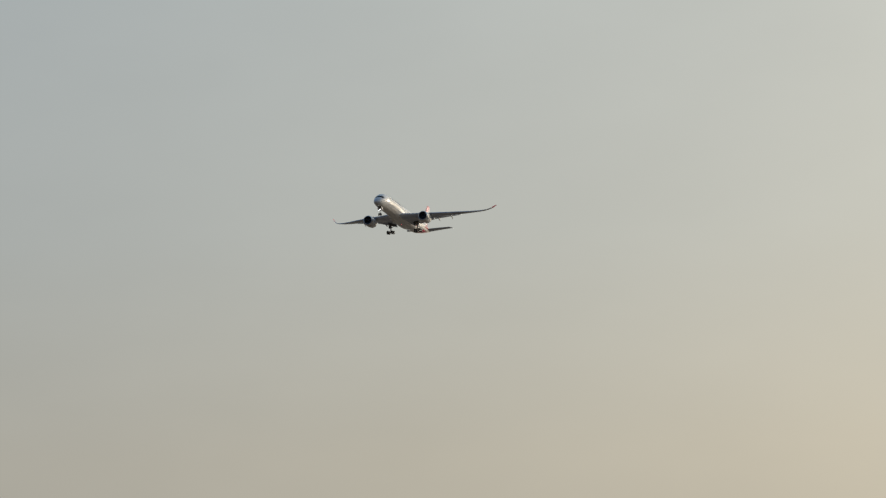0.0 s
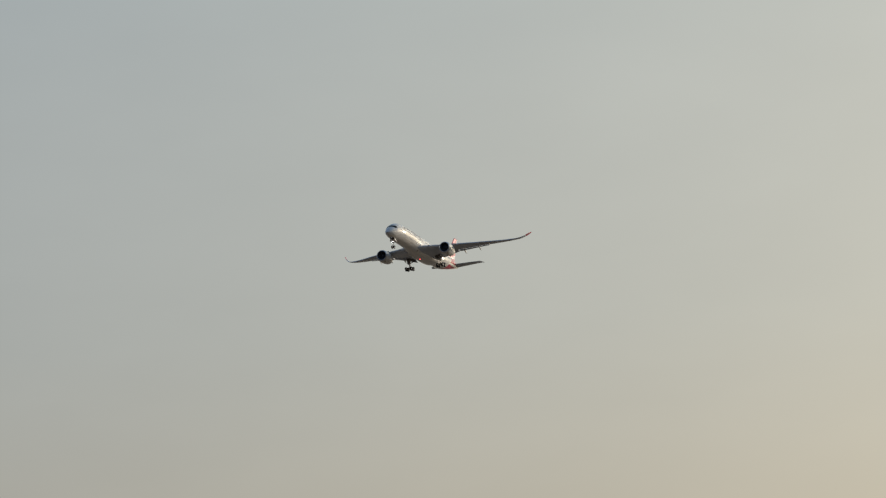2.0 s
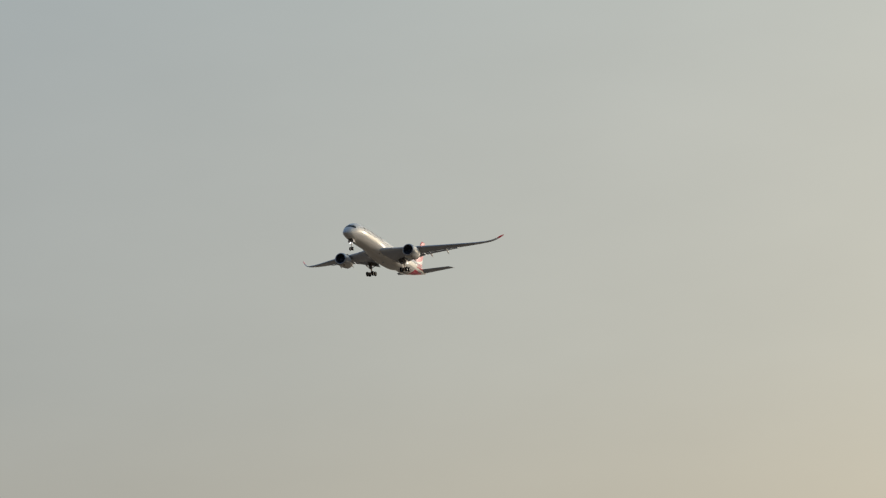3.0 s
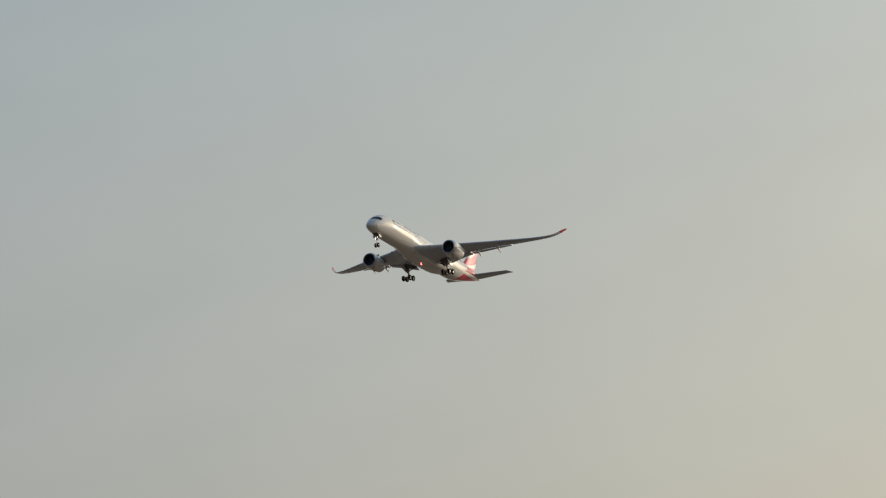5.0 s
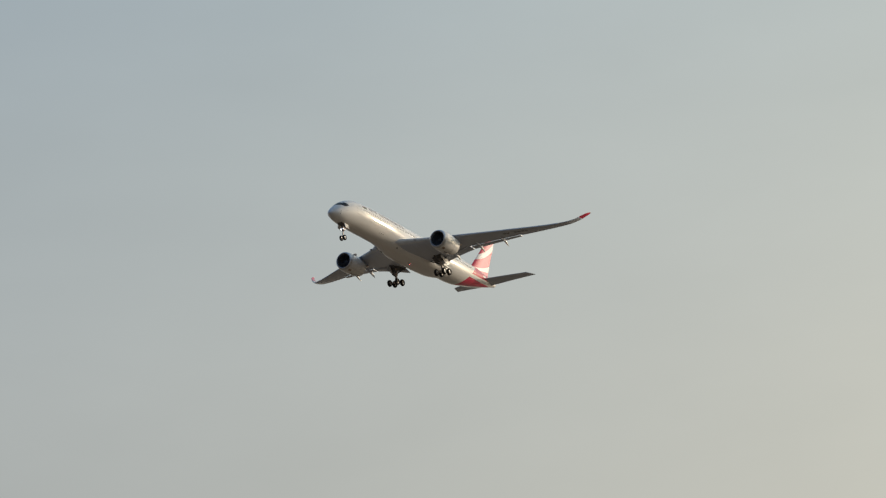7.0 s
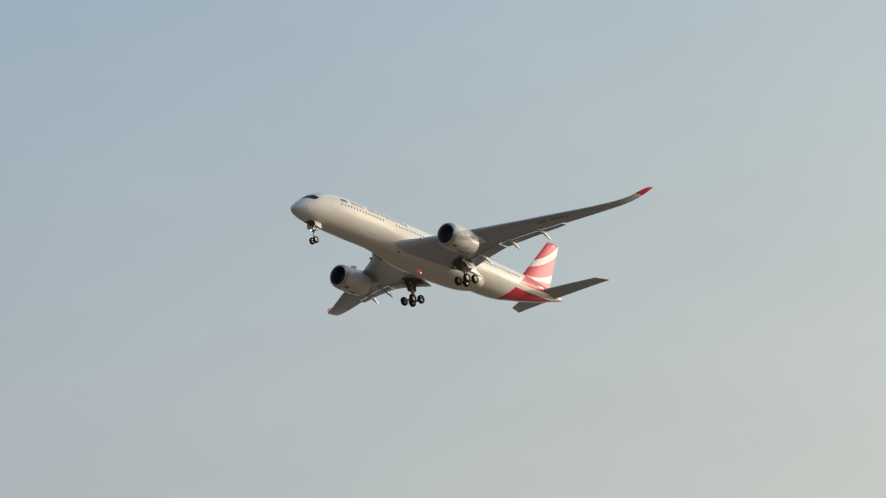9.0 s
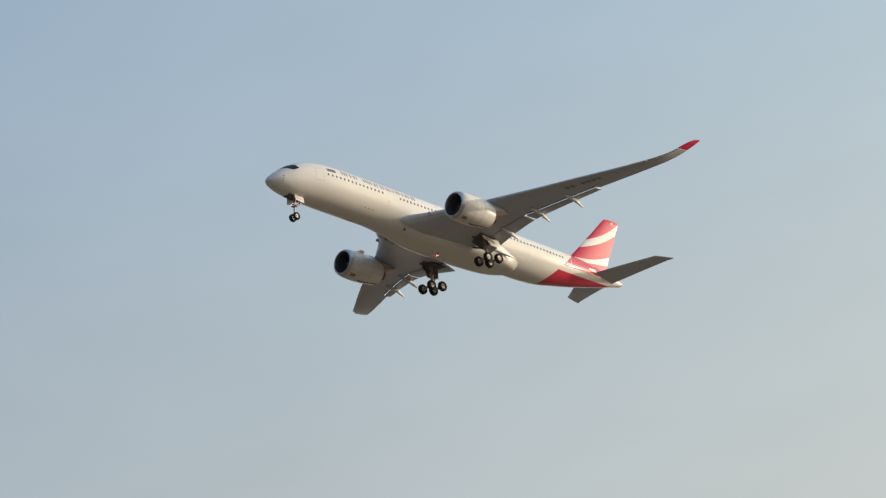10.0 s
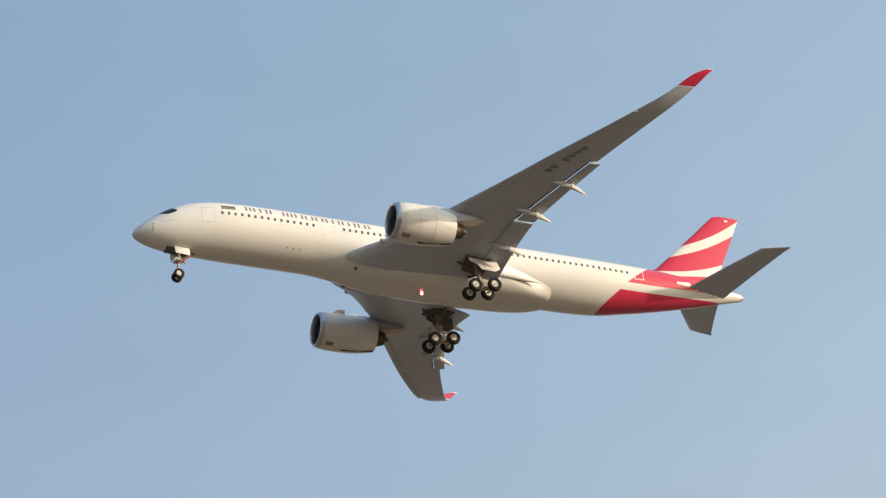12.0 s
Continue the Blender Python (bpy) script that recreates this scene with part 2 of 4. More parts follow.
def fuselage_paint():
    """White with the two red wedges of the tail and a grey-white belly line."""
    m, nt, b = shader("fuselage_paint")
    x, y, z = axes(nt)
    s = math_node(nt, "MULTIPLY", x, -1)
    # lower wedge: begins on a slanted line, its top edge falls aft
    front = math_node(nt, "ADD", math_node(nt, "MULTIPLY", z, 1.07), 51.37)
    low = math_node(nt, "MULTIPLY",
                    math_node(nt, "MULTIPLY", math_node(nt, "SUBTRACT", s, front), 30, True),
                    math_node(nt, "MULTIPLY", math_node(nt, "SUBTRACT", curve_of(nt, math_node(nt, "SUBTRACT", s, 50.3), -1.01, 0.07, 0.0045), z), 30, True))
    # upper wedge: under the fin
    front2 = math_node(nt, "ADD", math_node(nt, "MULTIPLY", z, 1.155), 51.28)
    high = math_node(nt, "MULTIPLY",
                     math_node(nt, "MULTIPLY", math_node(nt, "SUBTRACT", s, front2), 30, True),
                     math_node(nt, "MULTIPLY", math_node(nt, "SUBTRACT", z, curve_of(nt, math_node(nt, "SUBTRACT", s, 51), -0.24, 0.07, 0.0038)), 30, True))
    high = math_node(nt, "MULTIPLY", high, math_node(nt, "MULTIPLY", math_node(nt, "SUBTRACT", 60.6, s), 10, True))
    # white plate round the tailplane's root
    plate = math_node(nt, "MULTIPLY", band(nt, s, 57.0, 58.7), band(nt, z, 0.93, curve_of(nt, math_node(nt, "SUBTRACT", s, 57.0), 1.22, 0.16, 0.0)))
    high = math_node(nt, "MULTIPLY", high, math_node(nt, "SUBTRACT", 1.0, plate))
    fac = math_node(nt, "ADD", low, high, True)
    col = mix_colour(nt, fac, WHITE, RED)
    nt.links.new(wear(nt, col, (0.30, 0.25, 0.20), 0.05), b.inputs["Base Color"])
    set_in(b, Roughness=0.5, Coat_Weight=1.0, Coat_Roughness=0.055, Specular_IOR_Level=0.03)
    bp = nt.nodes.new("ShaderNodeBump")
    set_in(bp, Strength=0.06, Distance=0.002)
    nt.links.new(noise_node(nt, 1.3, 3), bp.inputs["Height"])
    nt.links.new(bp.outputs[0], b.inputs["Normal"])
    return m


M_FIN, M_FUS = fin_paint(), fuselage_paint()


def ground_material():
    m, nt, b = shader("unseen_bounce_ground")
    n1, n2 = noise_node(nt, 0.02, 6), noise_node(nt, 1.2, 5)
    # browns chosen for the warm light they bounce onto the undersides
    c = mix_colour(nt, n1, (0.188, 0.136, 0.086), (0.145, 0.107, 0.068))
    c = mix_colour(nt, math_node(nt, "MULTIPLY", n2, 0.4), c, (0.215, 0.162, 0.112))
    nt.links.new(c, b.inputs["Base Color"])
    set_in(b, Roughness=0.95)
    return m


# ---------------------------------------------------------------- ground
# never in view; closes the place below and bounces light up
bm = bmesh.new()
bmesh.ops.create_circle(bm, cap_ends=True, segments=96, radius=4800)
me = bpy.data.meshes.new("ground")
bm.to_mesh(me)
bm.free()
me.materials.append(ground_material())
ground = tagged(new("ground", me), "flat unseen ground below the approach path, brown for bounced light", "ground", kind="structure")

# ---------------------------------------------------------------- mesh helpers


def part(name, bm, material, parent, label="", smooth=True, sharp=35):
    bmesh.ops.remove_doubles(bm, verts=bm.verts, dist=1e-4)
    bmesh.ops.recalc_face_normals(bm, faces=bm.faces)
    me = bpy.data.meshes.new(name)
    for f in bm.faces:
        f.smooth = smooth
    if smooth:
        for e in bm.edges:
            if len(e.link_faces) == 2 and e.calc_face_angle(0) > radians(sharp):
                e.smooth = False
    bm.to_mesh(me)
    bm.free()
    me.materials.append(material)
    ob = new(name, me)
    if parent:
        ob.parent = parent
    return tagged(ob, label) if label else ob


def loft(rings, caps=True, bm=None, closed=True):
    """Rings of equal length, given as lists of points, joined in turn."""
    bm = bm or bmesh.new()
    vs = [[bm.verts.new(p) for p in r] for r in rings]
    n = len(vs[0])
    for a, b in zip(vs, vs[1:]):
        for i in range(n if closed else n - 1):
            j = (i + 1) % n
            try:
                bm.faces.new((a[i], a[j], b[j], b[i]))
            except ValueError:
                pass
    if caps and closed:
        for r in (vs[0], vs[-1]):
            bm.faces.new(r)
    return bm


def glide(xs, ys):
    """A smooth curve through the points that never overshoots (monotone cubic)."""
    xs, ys = np.array(xs, float), np.array(ys, float)
    h, d = np.diff(xs), np.diff(ys) / np.diff(xs)
    m = np.zeros(len(xs))
    m[0], m[-1] = d[0], d[-1]
    for i in range(1, len(xs) - 1):
        if d[i - 1] * d[i] > 0:
            w1, w2 = 2 * h[i] + h[i - 1], h[i] + 2 * h[i - 1]
            m[i] = (w1 + w2) / (w1 / d[i - 1] + w2 / d[i])

    def at(x):
        i = int(np.clip(np.searchsorted(xs, x) - 1, 0, len(h) - 1))
        u = (x - xs[i]) / h[i]
        return float(ys[i] * (1 + 2 * u) * (1 - u) ** 2 + h[i] * m[i] * u * (1 - u) ** 2 + ys[i + 1] * u * u * (3 - 2 * u) + h[i] * m[i + 1] * u * u * (u - 1))
    return at


def tube(bm, a, b, r0, r1=None, n=12):
    """A round bar from a to b."""
    a, b = Vector(a), Vector(b)
    r1 = r0 if r1 is None else r1
    q = (b - a).to_track_quat("Z", "Y")
    ring = lambda c, r: [c + q @ Vector((r * math.cos(k * math.tau / n), r * math.sin(k * math.tau / n), 0)) for k in range(n)]
    return loft([ring(a, r0), ring(b, r1)], bm=bm)


def turned(profile, centre, axis="x", n=32, bm=None, caps=False):
    """A body of revolution: (along, radius) pairs about an axis through centre."""
    rings = []
    for u, r in profile:
        ring = []
        for k in range(n):
            a = k * math.tau / n
            p = {"x": (-u, r * math.cos(a), r * math.sin(a)), "y": (r * math.cos(a), u, r * math.sin(a)), "z": (r * math.cos(a), r * math.sin(a), u)}[axis]
            ring.append(Vector(centre) + Vector(p))
        rings.append(ring)
    return loft(rings, caps=caps, bm=bm)


def slab(bm, corners, thick, normal):
    """A bevelled plate from a polygon, thick along normal."""
    n = Vector(normal).normalized() * thick / 2
    mid = sum((Vector(c) for c in corners), Vector()) / len(corners)
    inner = [mid + (Vector(c) - mid) * 0.97 for c in corners]
    rings = [[c + n for c in inner], [Vector(c) + n * 0.6 for c in corners], [Vector(c) - n * 0.6 for c in corners], [c - n for c in inner]]
    return loft(rings, bm=bm)


# ---------------------------------------------------------------- the airliner
# Built nose forward along +x, port side towards +y; s counts metres aft of the nose.
airliner = tagged(new("airliner"), "white twin-engine airliner with red striped tail and gear down", "airliner")

S_TOP = [0, 0.15, 0.5, 1.0, 2.0, 3.0, 4.2, 5.5, 7.0, 9.0, 12, 15, 46, 52, 56, 60, 63, 65.2]
Z_TOP = [-1.78, -1.4, -0.98, -0.5, 0.3, 1.02, 1.72, 2.25, 2.62, 2.84, 2.95, 2.99, 2.97, 2.95, 2.88, 2.6, 2.24, 1.95]
S_BOT = [0, 0.15, 0.5, 1.0, 2.0, 3.0, 5.0, 7.0, 9.0, 12, 44, 47, 49, 52, 55, 58, 61, 64, 65.2]
Z_BOT = [-1.78, -2.0, -2.2, -2.42, -2.7, -2.86, -2.97, -3.0, -3.0, -2.98, -2.95, -2.85, -2.66, -2.07, -1.44, -0.71, 0.07, 0.9, 1.2]
S_WID = [0, 0.15, 0.5, 1.0, 2.0, 3.0, 4.2, 5.5, 7.0, 9.0, 11.5, 44, 48, 52, 55, 58, 61, 64, 65.2]
Y_WID = [0, 0.42, 0.80, 1.13, 1.58, 1.91, 2.20, 2.43, 2.635, 2.825, 2.90, 2.90, 2.84, 2.56, 2.2, 1.78, 1.25, 0.62, 0.36]
f_top, f_bot, f_wid = glide(S_TOP, Z_TOP), glide(S_BOT, Z_BOT), glide(S_WID, Y_WID)


def hull(s, deg, out=0.0):
    """A point of the fuselage skin: s aft of the nose, deg up from the port side's horizon."""
    t, b, w = f_top(s), f_bot(s), f_wid(s)
    a = radians(deg)
    return Vector((-s, (w + out) * math.cos(a), (t + b) / 2 + ((t - b) / 2 + out) * math.sin(a)))


def hull_patch(bm, s0, s1, d0, d1, out=0.012, ns=4, nd=4, slant=0.0):
    """A thin curved plate lying on the skin."""
    grid = [[hull(s0 + (s1 - s0) * i / ns + slant * j / nd, d0 + (d1 - d0) * j / nd, out) for j in range(nd + 1)] for i in range(ns + 1)]
    vs = [[bm.verts.new(p) for p in row] for row in grid]
    low = [[bm.verts.new(hull(s0 + (s1 - s0) * i / ns + slant * j / nd, d0 + (d1 - d0) * j / nd, -0.02)) for j in range(nd + 1)] for i in range(ns + 1)]
    for i in range(ns):
        for j in range(nd):
            bm.faces.new((vs[i][j], vs[i + 1][j], vs[i + 1][j + 1], vs[i][j + 1]))
    edge = [(i, 0) for i in range(ns)] + [(ns, j) for j in range(nd)] + [(i, nd) for i in range(ns, 0, -1)] + [(0, j) for j in range(nd, 0, -1)]
    for a, b in zip(edge, edge[1:] + edge[:1]):
        bm.faces.new((vs[a[0]][a[1]], vs[b[0]][b[1]], low[b[0]][b[1]], low[a[0]][a[1]]))
    return bm


RING = 72


def make_fuselage():
    st = [1.35, 1.6, 2.0, 2.5, 3.0, 3.6, 4.2, 4.8, 5.4, 6.0, 6.6] + list(np.arange(7.2, 15, 0.4)) + list(np.arange(15, 44, 2.0)) + list(np.arange(44, 65, 0.75)) + [65.2]
    rings = [[hull(s, k * 360 / RING) for k in range(RING)] for s in st]
    part("fuselage", loft(rings), M_FUS, airliner)
    st = [0.0, 0.02, 0.06, 0.15, 0.3, 0.5, 0.75, 1.05, 1.35]
    rings = [[hull(max(s, 0.004), k * 360 / RING) for k in range(RING)] for s in st]
    part("radome", loft(rings), M_RADOME, airliner, "pale grey nose radome")
    # exhaust of the tail cone
    bm = turned([(0, 0.34), (0.18, 0.30), (0.18, 0.24), (0.0, 0.22)], (-65.2, 0, 1.6), n=24)
    part("tail_exhaust", bm, M_STEEL, airliner, "bare metal tail cone exhaust")


def make_belly():
    flank = glide([15.5, 17.5, 20.0, 23.0, 26.5, 30, 34, 37, 39.5, 41.0, 42.0, 42.7, 43.0], [-0.05, -0.01, 0.12, 0.6, 0.95, 1.0, 1.0, 0.97, 0.9, 0.78, 0.55, 0.2, -0.1])
    keel = glide([15.5, 18.0, 20.0, 23.0, 26.5, 30, 34, 36, 38.5, 40.5, 42.0, 43.0], [-0.06, 0.04, 0.25, 0.68, 0.95, 1.0, 0.95, 0.84, 0.64, 0.32, 0.05, -0.06])
    rim = glide([15.5, 33, 36, 39, 41.5, 43.0], [14, 13, 4, -14, -30, -38])
    rings = []
    for s in list(np.arange(15.5, 41, 0.75)) + [41.2, 41.7, 42.1, 42.4, 42.65, 42.85, 43.0]:
        ring = []
        brim = rim(s)
        for k in range(49):
            deg = brim - (180 + 2 * brim) * k / 48
            a = radians(deg)
            u = min(1, (brim - deg) / 32, (deg + 180 + brim) / 32)
            fade = u * u * (3 - 2 * u)
            ring.append(hull(s, deg, fade * (flank(s) * (0.40 * math.cos(a) ** 2 + 0.52 * math.sin(2 * a) ** 2) + keel(s) * 0.64 * math.sin(a) ** 2) - 0.03 * (1 - fade)))
        rings.append(ring)
    for side in (1, -1):
        for s0, s1, y0, y1, z in ((21.9, 22.15, 1.72, 1.9, -2.98),):
            bm = slab(bmesh.new(), [Vector((-s0, side * y0, z)), Vector((-s1, side * y0, z - 0.12)), Vector((-s1, side * y1, z)), Vector((-s0, side * y1, z + 0.12))], 0.16, (0, 0, 1))
            part("ram_air_inlet", bm, M_DGREY, airliner)
    part("belly_fairing", loft(rings), M_FUS, airliner, "white belly fairing")
    # tapered fillet behind each wing root; a dark slab paints the shade of the slot that the inner flap leaves under it
    for side in (1, -1):
        rows = []
        for k in range(9):
            u = k / 8
            s, r = 35.4 + 5.9 * u, 0.04 + 0.48 * (1 - u) ** 0.8
            rows.append([(-s, side * (3.18 - 0.24 * u + r * 0.75 * math.cos(a)), -1.72 - 0.46 * u + r * math.sin(a)) for a in (j * math.tau / 16 for j in range(16))])
        fillet = part("root_fillet", loft(rows), M_WHITE, airliner, "white tapered wing-root fillet")
        bm = slab(bmesh.new(), [Vector((-35.6, side * 3.34, -2.08)), Vector((-38.0, side * 3.26, -2.14)), Vector((-40.3, side * 3.02, -2.2)), Vector((-40.3, side * 2.85, -2.2)), Vector((-35.6, side * 2.8, -2.2))], 0.06, (0, 0, 1))
        part("flap_slot", bm, M_DGREY, fillet, "dark slab for the shade in the flap slot")


def make_windows():
    """Cabin windows on both sides; all share one mesh."""
    spots = [8.22 + 0.66 * k for k in range(15)] + [20.6 + 0.63 * k for k in range(22)] + [38.4 + 0.635 * k for k in range(21)]
    first = {}
    for s in spots:
        for side in (1, -1):
            w = f_wid(s)
            key = (side, round(w, 2))
            if key not in first:
                bm = bmesh.new()
                ring = lambda d, o: [(d * 0.125 * math.copysign(abs(math.cos(a)) ** 0.6, math.cos(a)),
                                      o * side, d * 0.18 * math.copysign(abs(math.sin(a)) ** 0.6, math.sin(a)))
                                     for a in (k * math.tau / 14 for k in range(14))]
                loft([ring(1.0, -0.03), ring(1.0, 0.018), ring(0.9, 0.024)], bm=bm)
                first[key] = part("cabin_window", bm, M_CABIN, airliner)
                ob = first[key]
            else:
                ob = new("cabin_window", first[key].data)
                ob.parent = airliner
            zc, hz = (f_top(s) + f_bot(s)) / 2, (f_top(s) - f_bot(s)) / 2
            deg = math.degrees(math.asin((0.44 + 0.0105 * (s - 8.2) - zc) / hz))
            p = hull(s, deg)
            ob.location = (p.x, side * p.y, p.z)
            ob.rotation_euler = (side * radians(deg), 0, 0)


def frame_patch(bm, s0, s1, d0, d1, t=0.06, out=0.01):
    td = math.degrees(t / 3.0)
    for a in ((s0, s1, d0, d0 + td), (s0, s1, d1 - td, d1), (s0, s0 + t, d0 + td, d1 - td), (s1 - t, s1, d0 + td, d1 - td)):
        hull_patch(bm, *a, out=out, ns=2, nd=3)
    return bm


def flip(bm):
    for v in bm.verts:
        v.co.y = -v.co.y
    return bm


def make_skin_details():
    for side in (1, -1):
        fl = flip if side < 0 else (lambda b: b)
        for s0, s1, d0, d1 in ((6.2, 7.5, -11, 26), (18.35, 19.65, -10, 28), (35.9, 37.2, -6, 30)):
            part("cabin_door", fl(frame_patch(bmesh.new(), s0, s1, d0, d1, 0.05)), M_LINE, airliner, "closed cabin door outlined by a grey seam")
        part("cabin_door", fl(frame_patch(bmesh.new(), 51.9, 53.0, -4, 34, 0.09)), M_WHITE, airliner, "closed aft cabin door outlined in white")
        # row of static vents below the windows
        for k in range(3):
            part("static_vent", fl(hull_patch(bmesh.new(), 14.83 + 0.64 * k, 14.98 + 0.64 * k, -44, -41.2, ns=1, nd=1)), M_TITLE, airliner)
        for d in (-25, -13, 1):
            part("air_data_probe", fl(hull_patch(bmesh.new(), 1.6, 1.74, d, d + 4, 0.05, 1, 1)), M_DARK, airliner)
        part("cockpit_seam", fl(hull_patch(bmesh.new(), 2.65, 3.7, -1, 0.2, 0.008, 3, 1)), M_LINE, airliner)
        # side glazing with its dark surround: a swept strip that narrows aft
        lower, upper = glide([2.15, 2.5, 2.9, 3.3, 3.95], [62, 46, 30, 26, 28]), glide([2.15, 2.6, 3.1, 3.6, 3.95], [64.5, 65, 65, 56, 30])
        rows = []
        for i in range(15):
            s = 2.15 + 1.8 * i / 14
            lo, hi = lower(s), upper(s)
            rows.append([hull(s, lo + (hi - lo) * j / 8, 0.012) for j in range(9)] + [hull(s, hi - (hi - lo) * j / 8, -0.03) for j in range(9)])
        bm = loft(rows)
        part("cockpit_window", fl(bm), M_GLASS, airliner, "black-framed wraparound cockpit glazing")
        # flag panel and the title's plain bars
        for k, m in enumerate(M_FLAG):
            part("flag_stripe", fl(hull_patch(bmesh.new(), 8.2, 9.6, 30.4 - 2.8 * k, 33.0 - 2.8 * k, ns=2, nd=1)), m, airliner)
        # the title's plain bars
        at = 10.6
        for strokes, gap in ((3, 0.3), (1, 0.3), (2, 1.0), (4, 0.32), (2, 0.32), (2, 0.32), (2, 0.32), (1, 0.3), (2, 0.3), (1, 0.3), (2, 0.32), (2, 0)):
            for k in range(strokes):
                part("title_bar", fl(hull_patch(bmesh.new(), at, at + 0.19, 23.0, 37.5, ns=1, nd=3)), M_TITLE, airliner)
                at += 0.42
            at += gap - 0.1
        # small marks below the aft cabin windows
        for k in range(5):
            part("marking_bar", fl(hull_patch(bmesh.new(), 47.9 + 0.6 * k, 48.3 + 0.6 * k, 9.6 + 0.7 * k, 11.2 + 0.7 * k, ns=1, nd=1)), M_LINE, airliner)
    # windscreen over the nose
    bm = bmesh.new()
    rows = []
    for i in range(9):
        s = 2.0 + 1.15 * i / 8
        rows.append([hull(s, 65.2 + 49.6 * j / 12, 0.012) for j in range(13)] + [hull(s, 114.8 - 49.6 * j / 12, -0.03) for j in range(13)])
    part("windscreen", loft(rows, bm=bm), M_GLASS, airliner, "black-framed windscreen")
    for s in (14.5, 22.0, 39.0):
        bm = loft([[(-s + 0.35, 0.02, 2.9), (-s - 0.3, 0.02, 2.9), (-s - 0.3, -0.02, 2.9), (-s + 0.35, -0.02, 2.9)],
                   [(-s - 0.05, 0.01, 3.5), (-s - 0.3, 0.01, 3.5), (-s - 0.3, -0.01, 3.5), (-s - 0.05, -0.01, 3.5)]])
        part("blade_antenna", bm, M_WHITE, airliner)
    # anti-collision beacon: a fixed foot and a lit pane; the blinkered drum is added to time its flash
    base = part("beacon_foot", turned([(0.06, 0.02), (0.06, 0.26), (-0.03, 0.24), (-0.05, 0.02)], (-29.55, 0.1, -3.56), "z", 20, caps=True), M_DGREY, airliner)
    bm = turned([(0.0, 0.02), (0.0, 0.19), (-0.25, 0.19), (-0.29, 0.13), (-0.31, 0.01)], (0, 0, 0), "z", 20, caps=True)
    for k in (1, -1):
        slab(bm, [Vector((0.10, 0.135 * k, -0.01)), Vector((0.50, 0.135 * k, -0.01)), Vector((0.50, 0.135 * k, -0.28)), Vector((0.10, 0.135 * k, -0.28))], 0.015, (0, 1, 0))
    drum = part("beacon", bm, M_GREY, airliner, "red anti-collision beacon under the belly, on an added turning drum")
    drum.location = BEACON_AT
    part("beacon_pane", slab(bmesh.new(), [Vector((0.195, 0.125, -0.04)), Vector((0.195, -0.125, -0.04)), Vector((0.195, -0.125, -0.28)), Vector((0.195, 0.125, -0.28))], 0.02, (1, 0, 0)), M_BEACON, drum, "lit red pane")
    # drain mast
    bm = loft([[(-23.6, 2.45, -2.9), (-23.9, 2.45, -2.9), (-23.9, 2.41, -2.9), (-23.6, 2.41, -2.9)], [(-23.8, 2.46, -3.2), (-23.95, 2.46, -3.2), (-23.95, 2.44, -3.2), (-23.8, 2.44, -3.2)]])
    part("drain_mast", bm, M_LINE, airliner)
    return drum


def lamp_unit(at, r, owner, label, deep=0.42):
    """A lit lamp in its dark round housing, facing forward."""
    part("lamp_housing", turned([(0.0, r), (0.0, r * 1.12), (deep + 0.2, r * 1.12), (deep + 0.2, r * 0.2), (deep + 0.16, r * 0.3), (deep + 0.16, r)], at, "x", 16), M_GREY, owner)
    part("landing_lamp", turned([(deep, 0.01), (deep + 0.02, r * 0.6), (deep + 0.10, r * 0.96), (deep + 0.14, r * 0.9)], at, "x", 16, caps=True), M_LAMP, owner, label)


# ---- wings


# leading edge, and the trailing edge of the fixed wing: ahead of the flaps it stops short
W_Y = [2.2, 3.4, 4.4, 11.0, 14.0, 17.0, 20.5, 25.0, 29.0, 30.6, 31.6, 32.2, 32.4]
W_LE = [20.6, 22.0, 23.2, 28.6, 30.7, 32.65, 34.85, 37.95, 41.1, 42.95, 44.25, 45.45, 46.5]
W_ZL = [-2.0, -1.75, -1.52, -0.42, -0.02, 0.30, 0.70, 1.28, 2.15, 3.05, 4.0, 4.72, 5.10]
T_Y = [2.2, 4.0, 11.0, 12.0, 16.0, 20.5, 25.0, 29.0, 30.6, 31.6, 32.2, 32.4]
T_S = [35.8, 35.8, 36.1, 36.4, 38.0, 39.75, 41.75, 43.8, 44.95, 45.8, 46.45, 46.9]
T_Z = [-2.65, -2.35, -0.75, -0.6, 0.15, 0.88, 1.6, 2.48, 3.28, 4.08, 4.73, 5.12]
W_TH = [0.125, 0.125, 0.12, 0.11, 0.105, 0.10, 0.10, 0.10, 0.10, 0.095, 0.085, 0.08, 0.08]
w_le, w_zl, w_th = (glide(W_Y, v) for v in (W_LE, W_ZL, W_TH))
w_te, w_zt = glide(T_Y, T_S), glide(T_Y, T_Z)
# trailing edge of the lowered flaps
F_Y, F_S, F_Z = [3.3, 4.5, 7.5, 11.2, 15.0, 20.45], [36.15, 36.25, 36.5, 37.05, 38.2, 40.28], [-3.1, -2.75, -1.85, -0.87, -0.2, 0.84]
f_s, f_z = glide(F_Y, F_S), glide(F_Y, F_Z)


